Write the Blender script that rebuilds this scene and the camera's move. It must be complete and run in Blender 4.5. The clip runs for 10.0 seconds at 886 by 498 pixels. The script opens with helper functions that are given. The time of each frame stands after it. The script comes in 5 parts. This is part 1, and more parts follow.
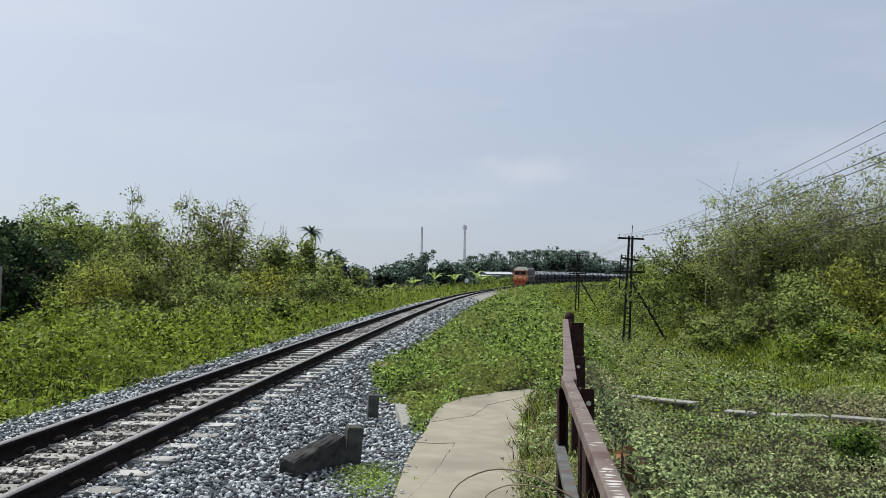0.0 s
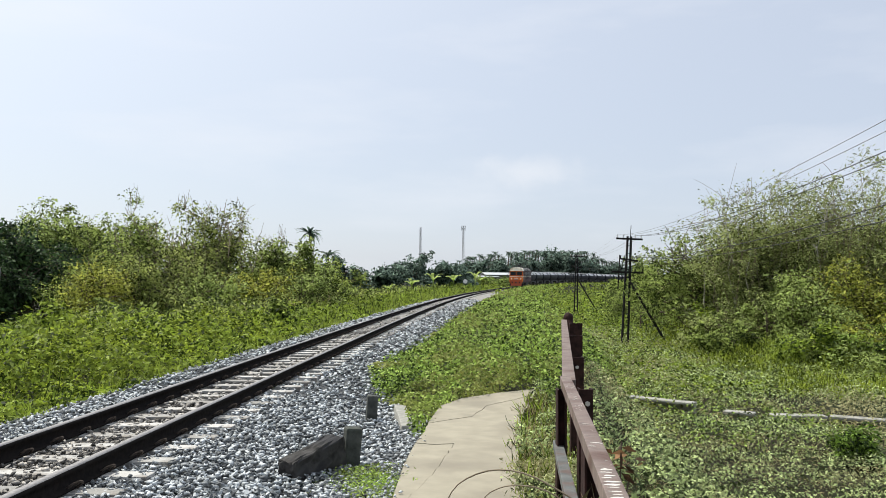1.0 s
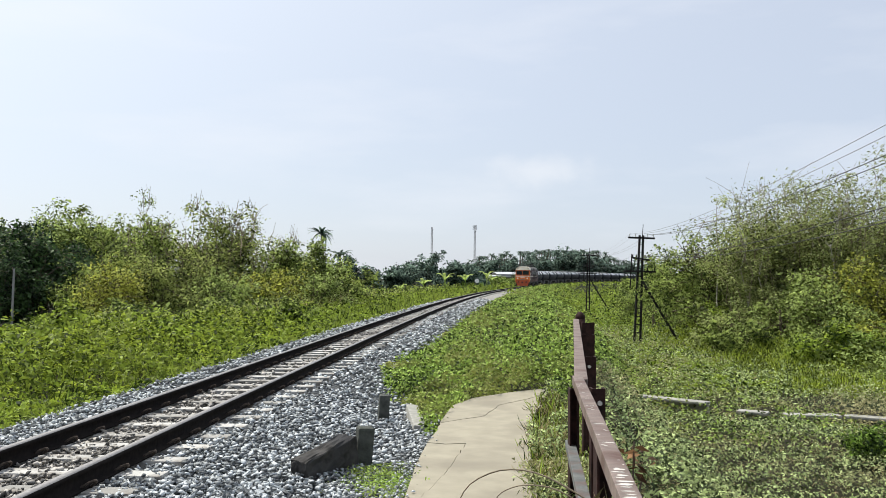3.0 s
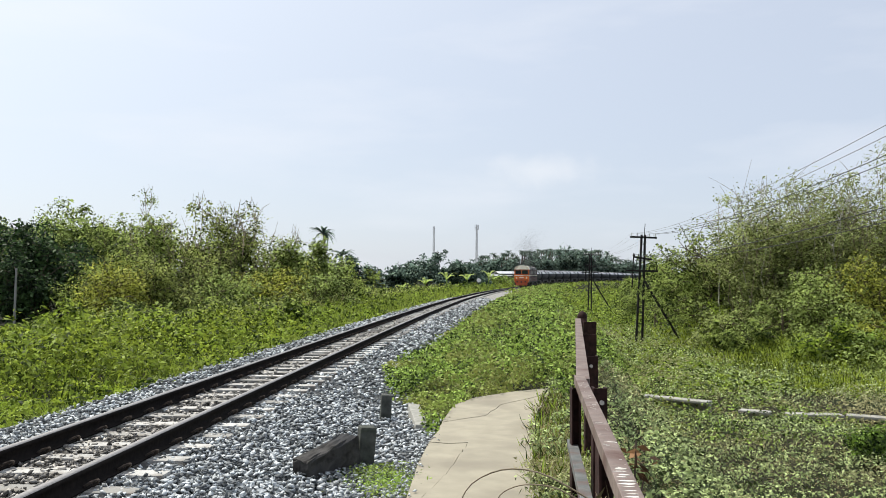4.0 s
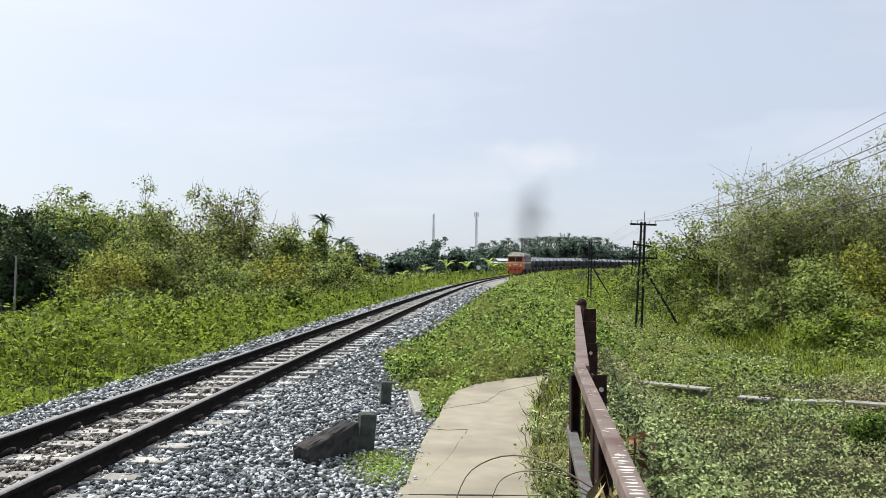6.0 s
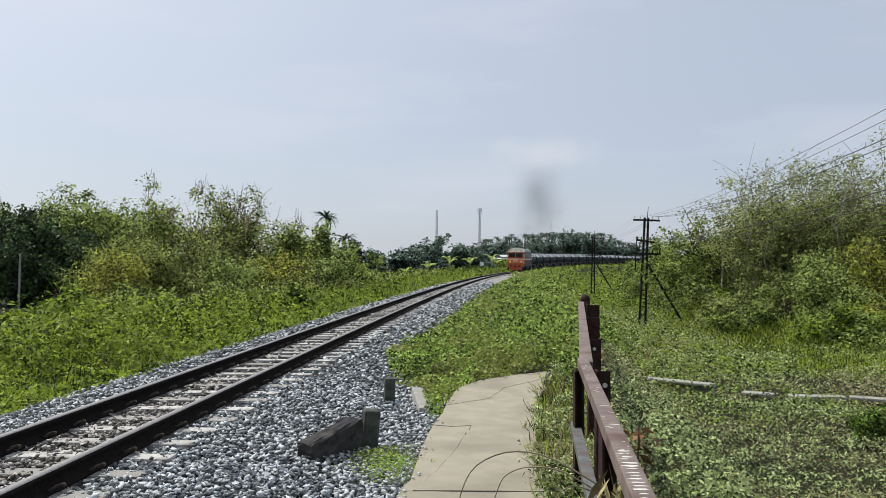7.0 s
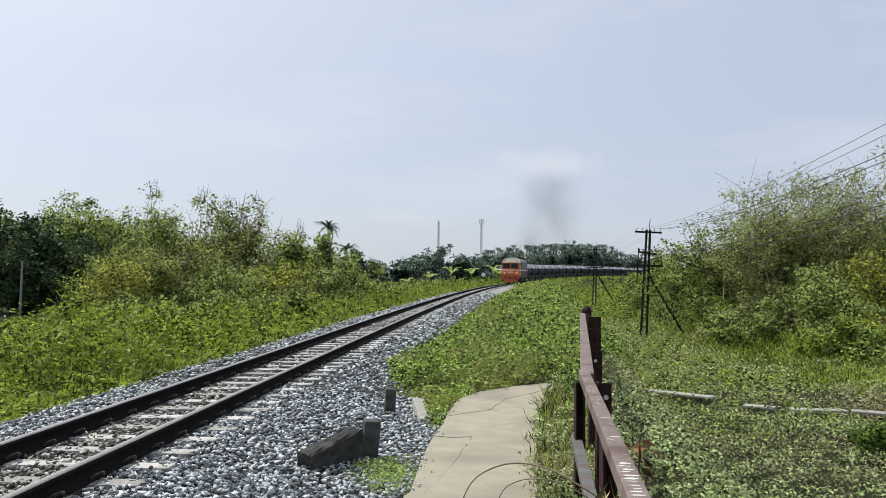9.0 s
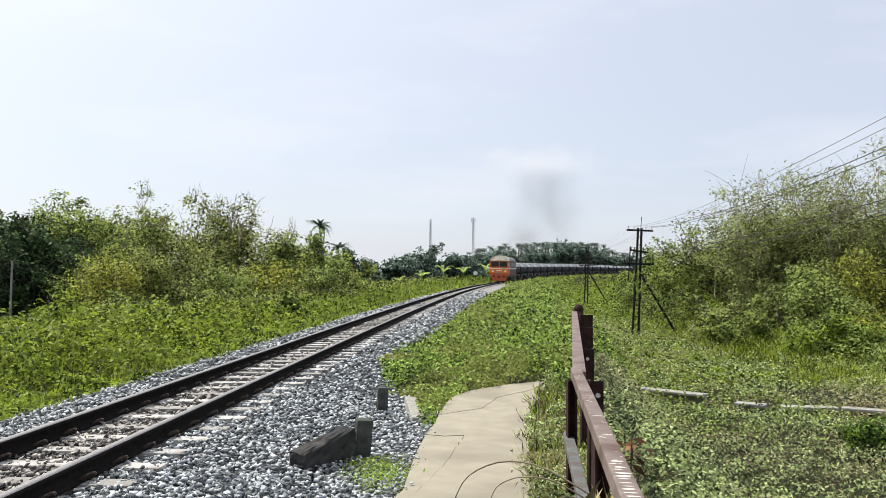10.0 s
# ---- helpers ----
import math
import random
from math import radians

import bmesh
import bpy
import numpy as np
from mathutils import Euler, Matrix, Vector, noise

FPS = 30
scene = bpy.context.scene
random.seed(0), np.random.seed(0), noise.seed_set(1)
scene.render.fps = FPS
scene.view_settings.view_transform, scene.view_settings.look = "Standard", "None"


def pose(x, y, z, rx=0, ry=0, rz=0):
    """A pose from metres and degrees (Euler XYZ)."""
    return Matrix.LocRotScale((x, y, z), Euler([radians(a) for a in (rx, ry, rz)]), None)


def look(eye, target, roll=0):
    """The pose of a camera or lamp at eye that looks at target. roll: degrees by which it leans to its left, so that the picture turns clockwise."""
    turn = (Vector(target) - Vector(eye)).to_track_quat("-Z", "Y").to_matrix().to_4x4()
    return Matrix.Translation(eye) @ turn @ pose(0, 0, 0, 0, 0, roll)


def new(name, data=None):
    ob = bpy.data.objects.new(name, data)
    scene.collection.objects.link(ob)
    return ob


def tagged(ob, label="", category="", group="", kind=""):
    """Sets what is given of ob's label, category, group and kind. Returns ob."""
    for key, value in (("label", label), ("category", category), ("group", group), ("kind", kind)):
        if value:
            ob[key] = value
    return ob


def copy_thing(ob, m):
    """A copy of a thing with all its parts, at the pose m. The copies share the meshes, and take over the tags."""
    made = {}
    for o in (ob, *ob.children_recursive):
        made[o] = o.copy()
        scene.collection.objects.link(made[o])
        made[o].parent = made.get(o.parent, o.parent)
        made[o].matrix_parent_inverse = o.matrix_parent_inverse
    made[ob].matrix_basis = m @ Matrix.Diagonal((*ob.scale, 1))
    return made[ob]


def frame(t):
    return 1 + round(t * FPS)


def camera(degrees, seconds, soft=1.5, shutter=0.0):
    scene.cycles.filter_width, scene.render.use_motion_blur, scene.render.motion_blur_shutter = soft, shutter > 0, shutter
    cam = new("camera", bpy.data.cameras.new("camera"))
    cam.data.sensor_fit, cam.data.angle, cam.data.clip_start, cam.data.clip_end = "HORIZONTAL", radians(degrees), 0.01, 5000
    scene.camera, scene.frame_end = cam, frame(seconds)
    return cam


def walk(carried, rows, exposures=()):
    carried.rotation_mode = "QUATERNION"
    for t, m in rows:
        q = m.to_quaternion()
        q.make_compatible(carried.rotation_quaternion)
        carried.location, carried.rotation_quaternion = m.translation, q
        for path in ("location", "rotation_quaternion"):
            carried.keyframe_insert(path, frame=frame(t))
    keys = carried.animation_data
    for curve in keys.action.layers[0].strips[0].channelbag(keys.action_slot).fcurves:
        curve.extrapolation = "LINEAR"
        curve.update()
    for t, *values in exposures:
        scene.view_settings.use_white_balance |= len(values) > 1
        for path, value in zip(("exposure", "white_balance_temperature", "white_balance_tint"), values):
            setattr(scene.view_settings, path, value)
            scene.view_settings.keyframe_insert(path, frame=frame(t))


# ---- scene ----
cam = camera(54.2, 10.0, soft=0.55)
EYE = 1.552
TURNS = (
    (0.0, 91.961, -0.679, 0.09), (0.5, 91.884, -0.606, 0.17), (1.0, 92.013, -0.576, 0.0), (1.5, 91.941, -0.538, 0.241),
    (2.0, 92.121, -0.556, 0.732), (2.5, 92.046, -0.449, 0.723), (4.0, 91.942, -0.423, 0.892), (4.5, 91.891, -0.396, 0.887),
    (5.0, 91.695, -0.229, 0.85), (5.5, 91.374, -0.419, 0.81), (7.0, 90.864, -0.196, 1.092), (7.5, 91.253, -0.629, 1.573),
    (8.0, 91.526, -0.515, 1.039), (8.5, 91.504, -0.632, 1.027), (9.0, 91.56, -0.603, 1.195), (9.5, 91.647, -0.691, 0.454),
    (10.0, 91.476, -0.456, 0.668))
EXPOSURES = (
    (0.0, -0.32, 6250, 8), (0.5, -0.19, 6350, 8), (1.0, 0.06, 6500, 8), (1.5, 0.08, 6500, 8), (2.5, 0.09, 6500, 8), (5.0, 0.09, 6500, 8), (5.5, 0.16, 6600, 9),
    (5.8, 0.14, 6550, 9), (6.8, -0.22, 6400, 9), (7.5, -0.24, 6350, 9), (8.0, -0.61, 6200, 6), (8.5, -0.42, 6250, 7), (9.0, -0.12, 6350, 9),
    (9.5, 0.14, 6600, 10), (10.0, 0.16, 6600, 10))
walk(cam, [(t, pose(0, 0, EYE, rx, ry, rz)) for t, rx, ry, rz in TURNS], EXPOSURES)

# ---- light ----
SUN_AZ, SUN_EL = -58.0, 56.0
world = bpy.data.worlds.new("sky")
scene.world = world
world.use_nodes = True
wn, wl = world.node_tree.nodes, world.node_tree.links
sky = wn.new("ShaderNodeTexSky")
sky.sky_type = "NISHITA"
sky.sun_disc = False
sky.sun_elevation, sky.sun_rotation = radians(SUN_EL), radians(SUN_AZ)
sky.air_density, sky.dust_density, sky.ozone_density = 1.0, 1.0, 1.5
# haze whitens the sky
haze = wn.new("ShaderNodeMix")
haze.data_type = "RGBA"
haze.inputs[0].default_value = 0.68
wl.new(sky.outputs[0], haze.inputs[6])
haze.inputs[7].default_value = (7.1, 7.65, 9.0, 1)
# thin bright cloud veils low in the sky
at = wn.new("ShaderNodeTexCoord")
wide = wn.new("ShaderNodeMapping")
wide.inputs["Scale"].default_value = (2.2, 2.2, 9.0)
veil = wn.new("ShaderNodeTexNoise")
veil.inputs["Scale"].default_value, veil.inputs["Detail"].default_value = 1.6, 5
soften = wn.new("ShaderNodeMapRange")
soften.inputs[1].default_value, soften.inputs[2].default_value, soften.inputs[4].default_value = 0.5, 0.75, 0.35
clouds = wn.new("ShaderNodeMix")
clouds.data_type = "RGBA"
wl.new(at.outputs["Generated"], wide.inputs["Vector"])
wl.new(wide.outputs[0], veil.inputs["Vector"])
wl.new(veil.outputs[0], soften.inputs[0])
wl.new(soften.outputs[0], clouds.inputs[0])
# the hazy air is brighter towards the sun
toward = wn.new("ShaderNodeVectorMath")
toward.operation = "DOT_PRODUCT"
toward.inputs[1].default_value = (math.sin(radians(SUN_AZ)) * math.cos(radians(SUN_EL)), math.cos(radians(SUN_AZ)) * math.cos(radians(SUN_EL)), math.sin(radians(SUN_EL)))
wl.new(at.outputs["Generated"], toward.inputs[0])
above = wn.new("ShaderNodeMath")
above.operation = "MAXIMUM"
above.inputs[1].default_value = 0.0
wl.new(toward.outputs["Value"], above.inputs[0])
fall = wn.new("ShaderNodeMath")
fall.operation = "POWER"
fall.inputs[1].default_value = 3.0
wl.new(above.outputs[0], fall.inputs[0])
aureole = wn.new("ShaderNodeMix")
aureole.data_type, aureole.blend_type = "RGBA", "ADD"
wl.new(fall.outputs[0], aureole.inputs[0])
wl.new(haze.outputs[2], aureole.inputs[6])
aureole.inputs[7].default_value = (6.6, 6.3, 5.4, 1)
wl.new(aureole.outputs[2], clouds.inputs[6])
clouds.inputs[7].default_value = (9.0, 9.1, 9.7, 1)
# one pale flat cloud low over the far wood
away = wn.new("ShaderNodeVectorMath")
away.operation = "SUBTRACT"
away.inputs[1].default_value = (0.0957, 0.9876, 0.1245)
stretch = wn.new("ShaderNodeVectorMath")
stretch.operation = "MULTIPLY"
stretch.inputs[1].default_value = (13.0, 1.0, 44.0)
reach = wn.new("ShaderNodeVectorMath")
reach.operation = "LENGTH"
ragged = wn.new("ShaderNodeTexNoise")
ragged.inputs["Scale"].default_value, ragged.inputs["Detail"].default_value = 38.0, 4
rough_edge = wn.new("ShaderNodeMath")
rough_edge.operation = "MULTIPLY_ADD"
rough_edge.inputs[1].default_value = 0.9
core = wn.new("ShaderNodeMapRange")
core.interpolation_type = "SMOOTHSTEP"
core.inputs[1].default_value, core.inputs[2].default_value, core.inputs[3].default_value, core.inputs[4].default_value = 0.4, 1.6, 0.34, 0.0
low_cloud = wn.new("ShaderNodeMix")
low_cloud.data_type = "RGBA"
low_cloud.inputs[7].default_value = (9.9, 9.75, 9.9, 1)
wl.new(at.outputs["Generated"], away.inputs[0])
wl.new(away.outputs[0], stretch.inputs[0])
wl.new(stretch.outputs[0], reach.inputs[0])
wl.new(at.outputs["Generated"], ragged.inputs["Vector"])
wl.new(ragged.outputs[0], rough_edge.inputs[0])
wl.new(reach.outputs["Value"], rough_edge.inputs[2])
wl.new(rough_edge.outputs[0], core.inputs[0])
wl.new(core.outputs[0], low_cloud.inputs[0])
wl.new(clouds.outputs[2], low_cloud.inputs[6])
wl.new(low_cloud.outputs[2], wn["Background"].inputs[0])
wn["Background"].inputs[1].default_value = 0.1
sun = new("sun", bpy.data.lights.new("sun", "SUN"))
sun.data.energy, sun.data.angle, sun.data.color = 5.0, radians(0.6), (1.0, 0.95, 0.86)
SUN_WAY = Vector((math.sin(radians(SUN_AZ)) * math.cos(radians(SUN_EL)), math.cos(radians(SUN_AZ)) * math.cos(radians(SUN_EL)), math.sin(radians(SUN_EL))))
sun.matrix_world = look(SUN_WAY * 50, (0, 0, 0))


# ---- materials ----
def material(name, low, high, rough=0.8, metal=0.0, grain=8.0, bump=0.3, island=False, piece=False, leaf=0.0, stain=None, stain_scale=1.2, spec=0.5, clump=0.6):
    """Two colours mixed by grain and by piece, a stain at a larger scale, and fine relief."""
    m = bpy.data.materials.new(name)
    m.use_nodes = True
    n, l = m.node_tree.nodes, m.node_tree.links
    b = n["Principled BSDF"]
    b.inputs["Roughness"].default_value, b.inputs["Metallic"].default_value = rough, metal
    b.inputs["Specular IOR Level"].default_value = spec
    tc = n.new("ShaderNodeTexCoord")
    tex = n.new("ShaderNodeTexNoise")
    tex.inputs["Scale"].default_value, tex.inputs["Detail"].default_value = grain, 6
    l.new(tc.outputs["Object"], tex.inputs["Vector"])
    ramp = n.new("ShaderNodeValToRGB")
    ramp.color_ramp.elements[0].color, ramp.color_ramp.elements[1].color = (*low, 1), (*high, 1)
    ramp.color_ramp.elements[0].position, ramp.color_ramp.elements[1].position = (0.36, 0.66) if leaf else (0.3, 0.7)
    if island or piece:
        src = n.new("ShaderNodeNewGeometry").outputs["Random Per Island"] if island else n.new("ShaderNodeObjectInfo").outputs["Random"]
        add = n.new("ShaderNodeMath")
        add.operation = "MULTIPLY_ADD"
        l.new(src, add.inputs[0])
        add.inputs[1].default_value = 1.25 - 0.75 * clump
        half = n.new("ShaderNodeMath")
        half.operation = "MULTIPLY_ADD"
        l.new(tex.outputs[0], half.inputs[0])
        half.inputs[1].default_value, half.inputs[2].default_value = clump, -0.125 - 0.125 * clump
        l.new(half.outputs[0], add.inputs[2])
        l.new(add.outputs[0], ramp.inputs[0])
    else:
        l.new(tex.outputs[0], ramp.inputs[0])
    col = ramp.outputs[0]
    if stain:
        t2 = n.new("ShaderNodeTexNoise")
        t2.inputs["Scale"].default_value, t2.inputs["Detail"].default_value = stain_scale, 4
        l.new(tc.outputs["Object"], t2.inputs["Vector"])
        r2 = n.new("ShaderNodeValToRGB")
        r2.color_ramp.elements[0].position, r2.color_ramp.elements[1].position = 0.48, 0.66
        l.new(t2.outputs[0], r2.inputs[0])
        mix = n.new("ShaderNodeMix")
        mix.data_type = "RGBA"
        l.new(r2.outputs[0], mix.inputs[0])
        l.new(col, mix.inputs[6])
        mix.inputs[7].default_value = (*stain, 1)
        col = mix.outputs[2]
    l.new(col, b.inputs["Base Color"])
    if bump:
        bp = n.new("ShaderNodeBump")
        bp.inputs["Strength"].default_value, bp.inputs["Distance"].default_value = bump, 0.02
        l.new(tex.outputs[0], bp.inputs["Height"])
        l.new(bp.outputs[0], b.inputs["Normal"])
    if leaf:
        tr = n.new("ShaderNodeBsdfTranslucent")
        l.new(col, tr.inputs["Color"])
        ms = n.new("ShaderNodeMixShader")
        ms.inputs[0].default_value = leaf
        l.new(b.outputs[0], ms.inputs[1])
        l.new(tr.outputs[0], ms.inputs[2])
        l.new(ms.outputs[0], n["Material Output"].inputs["Surface"])
    return m


def leafy(name, low, high, leaf=0.5, rough=0.65, stain=None, grain=1.1, stain_scale=0.25):
    low, high = [c * 0.34 for c in low], [c * 1.32 for c in high]
    return material(name, low, high, rough, island=True, leaf=leaf, bump=0, grain=grain, stain=stain, stain_scale=stain_scale, spec=0.22, clump=1.0)


M_SOIL = material("soil", (0.014, 0.016, 0.009), (0.04, 0.036, 0.022), 0.95, grain=3, stain=(0.016, 0.026, 0.009), stain_scale=0.3, spec=0.08)
M_BALLAST = material("ballast_stone", (0.098, 0.106, 0.111), (0.52, 0.553, 0.57), 0.85, grain=14, bump=0.4, island=True)
M_BROWNSTONE = material("rusty_ballast_stone", (0.09, 0.085, 0.077), (0.44, 0.415, 0.38), 0.9, grain=14, bump=0.4, island=True)
M_STONE = material("single_stone", (0.098, 0.106, 0.111), (0.52, 0.553, 0.57), 0.85, grain=14, bump=0.4, piece=True)
# near-black bed: the shade between the stones is put into its colour
M_DARKGAPS = material("ballast_bed", (0.018, 0.02, 0.023), (0.1, 0.11, 0.12), 0.95, grain=25, bump=1.0)
# paler bed colour for the line beyond y 52
M_PALEBED = material("pale_ballast_bed", (0.16, 0.155, 0.145), (0.36, 0.35, 0.33), 0.95, grain=9, bump=1.0, spec=0.1)
M_RAILSIDE = material("rusty_rail", (0.009, 0.008, 0.008), (0.02, 0.0165, 0.0145), 0.95, 0.0, grain=20, spec=0.08)
M_RAILTOP = material("worn_rail_head", (0.165, 0.155, 0.15), (0.29, 0.28, 0.275), 0.5, 0.5, grain=30, bump=0.05)
M_SLEEPER = material("sleeper_concrete", (0.25, 0.244, 0.228), (0.46, 0.452, 0.43), 0.95, grain=10, piece=True, bump=0.7, stain=(0.2, 0.182, 0.16), stain_scale=3)
M_CONC = material("path_concrete", (0.252, 0.229, 0.174), (0.315, 0.287, 0.218), 0.9, grain=4, bump=0.15, stain=(0.215, 0.193, 0.148), stain_scale=1.1)
M_OLDCONC = material("weathered_concrete", (0.022, 0.021, 0.02), (0.085, 0.081, 0.077), 0.95, grain=9, bump=0.8, stain=(0.04, 0.04, 0.042), stain_scale=4, spec=0.15)
M_STUMP = material("mossy_concrete", (0.035, 0.038, 0.034), (0.11, 0.115, 0.105), 0.95, grain=9, bump=0.7, stain=(0.045, 0.055, 0.04), stain_scale=4, spec=0.15)
M_LIGHTCONC = material("pale_concrete", (0.22, 0.216, 0.195), (0.36, 0.35, 0.315), 0.9, grain=9, bump=0.4, stain=(0.25, 0.25, 0.22), stain_scale=3)
M_BEAM = material("brown_painted_steel", (0.11, 0.08, 0.068), (0.215, 0.165, 0.142), 0.65, 0.1, grain=12, stain=(0.085, 0.042, 0.03), stain_scale=3)
M_PEEL = material("peeling_paint", (0.45, 0.42, 0.38), (0.6, 0.57, 0.53), 0.7, 0.0, grain=18)
M_POST = material("dark_red_rusty_steel", (0.014, 0.007, 0.0065), (0.045, 0.02, 0.017), 0.8, 0.1, grain=14, spec=0.2)
M_GREYBAR = material("grey_steel_bar", (0.06, 0.066, 0.064), (0.13, 0.137, 0.132), 0.7, 0.1, grain=9, stain=(0.1, 0.06, 0.05), stain_scale=5)
M_CLIP = material("rusty_clip_steel", (0.03, 0.024, 0.02), (0.09, 0.072, 0.06), 0.85, 0.1, grain=12, spec=0.2)
M_POLE = material("black_rail_pole", (0.012, 0.011, 0.011), (0.03, 0.027, 0.026), 0.8, 0.1, grain=8, spec=0.2)
M_WIRE = material("wire_black", (0.02, 0.02, 0.02), (0.035, 0.035, 0.035), 0.6, grain=3, bump=0)
M_WIREGREY = material("wire_grey", (0.2, 0.2, 0.21), (0.3, 0.3, 0.31), 0.5, 0.6, grain=3, bump=0)
M_BARK = material("bark", (0.06, 0.045, 0.03), (0.16, 0.125, 0.09), 0.95, grain=6, bump=0.6)
M_TWIG = material("dry_twig", (0.14, 0.11, 0.07), (0.28, 0.23, 0.16), 0.9, grain=5, bump=0.2)
M_DRYCULM = material("bleached_culm", (0.26, 0.24, 0.19), (0.46, 0.43, 0.36), 0.8, grain=5, bump=0.1)
M_LIGHTLEAF = leafy("light_leaf", (0.17, 0.23, 0.05), (0.34, 0.42, 0.13))
M_MIDLEAF = leafy("mid_leaf", (0.1, 0.16, 0.034), (0.31, 0.38, 0.1))
M_DARKLEAF = leafy("dark_leaf", (0.022, 0.05, 0.018), (0.055, 0.1, 0.034), 0.25)
M_BROWNLEAF = leafy("brownish_leaf", (0.11, 0.15, 0.038), (0.3, 0.345, 0.1))
M_BAMBOO = leafy("bamboo_leaf", (0.16, 0.205, 0.06), (0.37, 0.42, 0.155), 0.55, stain=(0.24, 0.27, 0.1))
M_WEED = leafy("weed_leaf", (0.062, 0.12, 0.013), (0.27, 0.355, 0.046), 0.36, stain=(0.24, 0.3, 0.05), stain_scale=0.4, grain=1.6)
M_LUSH = leafy("lush_weed_leaf", (0.1, 0.16, 0.014), (0.31, 0.38, 0.045), 0.42, grain=1.4)
M_CREEPER = leafy("creeper_leaf", (0.062, 0.125, 0.018), (0.3, 0.42, 0.085), 0.28, stain=(0.29, 0.31, 0.085), stain_scale=0.55, grain=1.7)
M_FIELD = leafy("field_leaf", (0.12, 0.17, 0.058), (0.425, 0.51, 0.22), 0.22, stain=(0.38, 0.36, 0.18), stain_scale=0.35, grain=2.2)
M_STRAW = leafy("dry_grass", (0.2, 0.17, 0.07), (0.42, 0.36, 0.18), 0.35)
# distance haze is painted into these two: leaves paler, bluer, more translucent
M_HAZYLEAF = leafy("hazy_far_leaf", (0.1, 0.155, 0.125), (0.18, 0.25, 0.2), 0.75)
M_HAZYPALM = leafy("hazy_palm_leaf", (0.1, 0.15, 0.125), (0.18, 0.24, 0.19), 0.75)
M_SHRUB = leafy("shrub_leaf", (0.03, 0.07, 0.01), (0.15, 0.24, 0.035), 0.2)
M_BANANA = leafy("banana_leaf", (0.22, 0.32, 0.06), (0.4, 0.5, 0.16), 0.5)
M_YELLOW = leafy("yellowish_leaf", (0.2, 0.23, 0.03), (0.4, 0.42, 0.08))
M_DEADLEAF = leafy("dead_leaf", (0.17, 0.085, 0.04), (0.28, 0.16, 0.08), 0.3)
M_ORANGE = material("orange_loco_paint", (0.66, 0.135, 0.006), (0.82, 0.2, 0.01), 0.4, grain=2, bump=0.02, stain=(0.5, 0.13, 0.02))
M_REDOR = material("red_orange_paint", (0.36, 0.06, 0.015), (0.46, 0.085, 0.02), 0.45, grain=2, bump=0.02)
M_CREAM = material("cream_roof_paint", (0.74, 0.68, 0.54), (0.86, 0.82, 0.7), 0.5, grain=2, bump=0.02, stain=(0.45, 0.38, 0.28))
# darker maroon for the loco body behind its orange front
M_SIDE = material("maroon_side", (0.075, 0.028, 0.034), (0.14, 0.05, 0.055), 0.6, grain=2, bump=0.02, spec=0.3, stain=(0.06, 0.035, 0.035))
M_LOCOROOF = material("loco_roof_grey", (0.16, 0.15, 0.14), (0.26, 0.25, 0.23), 0.6, grain=3)
M_GLASS = material("cab_glass", (0.02, 0.025, 0.03), (0.03, 0.035, 0.04), 0.08, grain=1, bump=0)
M_TANK = material("sooty_tank_paint", (0.014, 0.015, 0.02), (0.035, 0.037, 0.046), 0.7, spec=0.25, grain=2, bump=0.05, stain=(0.03, 0.028, 0.028), stain_scale=0.8)
# pale colour that paints the sun's highlight onto the tank tops
M_TOPLIGHT = material("tank_top_highlight", (0.66, 0.67, 0.67), (0.8, 0.81, 0.81), 0.5, grain=3, bump=0.05)
M_UNDER = material("underframe_black", (0.012, 0.012, 0.013), (0.035, 0.033, 0.032), 0.7, 0.2, grain=6)
M_LAMP = material("headlamp_lens", (0.75, 0.72, 0.62), (0.85, 0.83, 0.75), 0.15, grain=2, bump=0)
M_WHITE = material("white_paint", (0.72, 0.72, 0.7), (0.82, 0.82, 0.8), 0.5, grain=4, bump=0.05)
M_ROOFMETAL = material("pale_metal_roof", (0.36, 0.38, 0.4), (0.5, 0.52, 0.54), 0.6, 0.1, grain=1.5, bump=0.05)
M_HOUSEWALL = material("house_wall", (0.2, 0.2, 0.19), (0.3, 0.29, 0.27), 0.85, grain=2)
M_MAST = material("mast_steel", (0.3, 0.3, 0.31), (0.42, 0.42, 0.43), 0.6, 0.3, grain=2)
M_SMOKE = material("diesel_soot", (0.03, 0.03, 0.032), (0.06, 0.06, 0.063), 0.95, grain=2, bump=0)


# ---- mesh helpers ----
def thing(name, m=None, label="", category="", group="", kind=""):
    ob = new(name)
    ob.empty_display_size = 0.2
    if m is not None:
        ob.matrix_basis = m
    return tagged(ob, label, category, group, kind)


def part(name, bm, mat, parent=None, label="", smooth=False):
    me = bpy.data.meshes.new(name)
    bm.to_mesh(me)
    bm.free()
    me.materials.append(mat)
    if smooth:
        me.shade_smooth()
    ob = new(name, me)
    ob.parent = parent
    return tagged(ob, label)


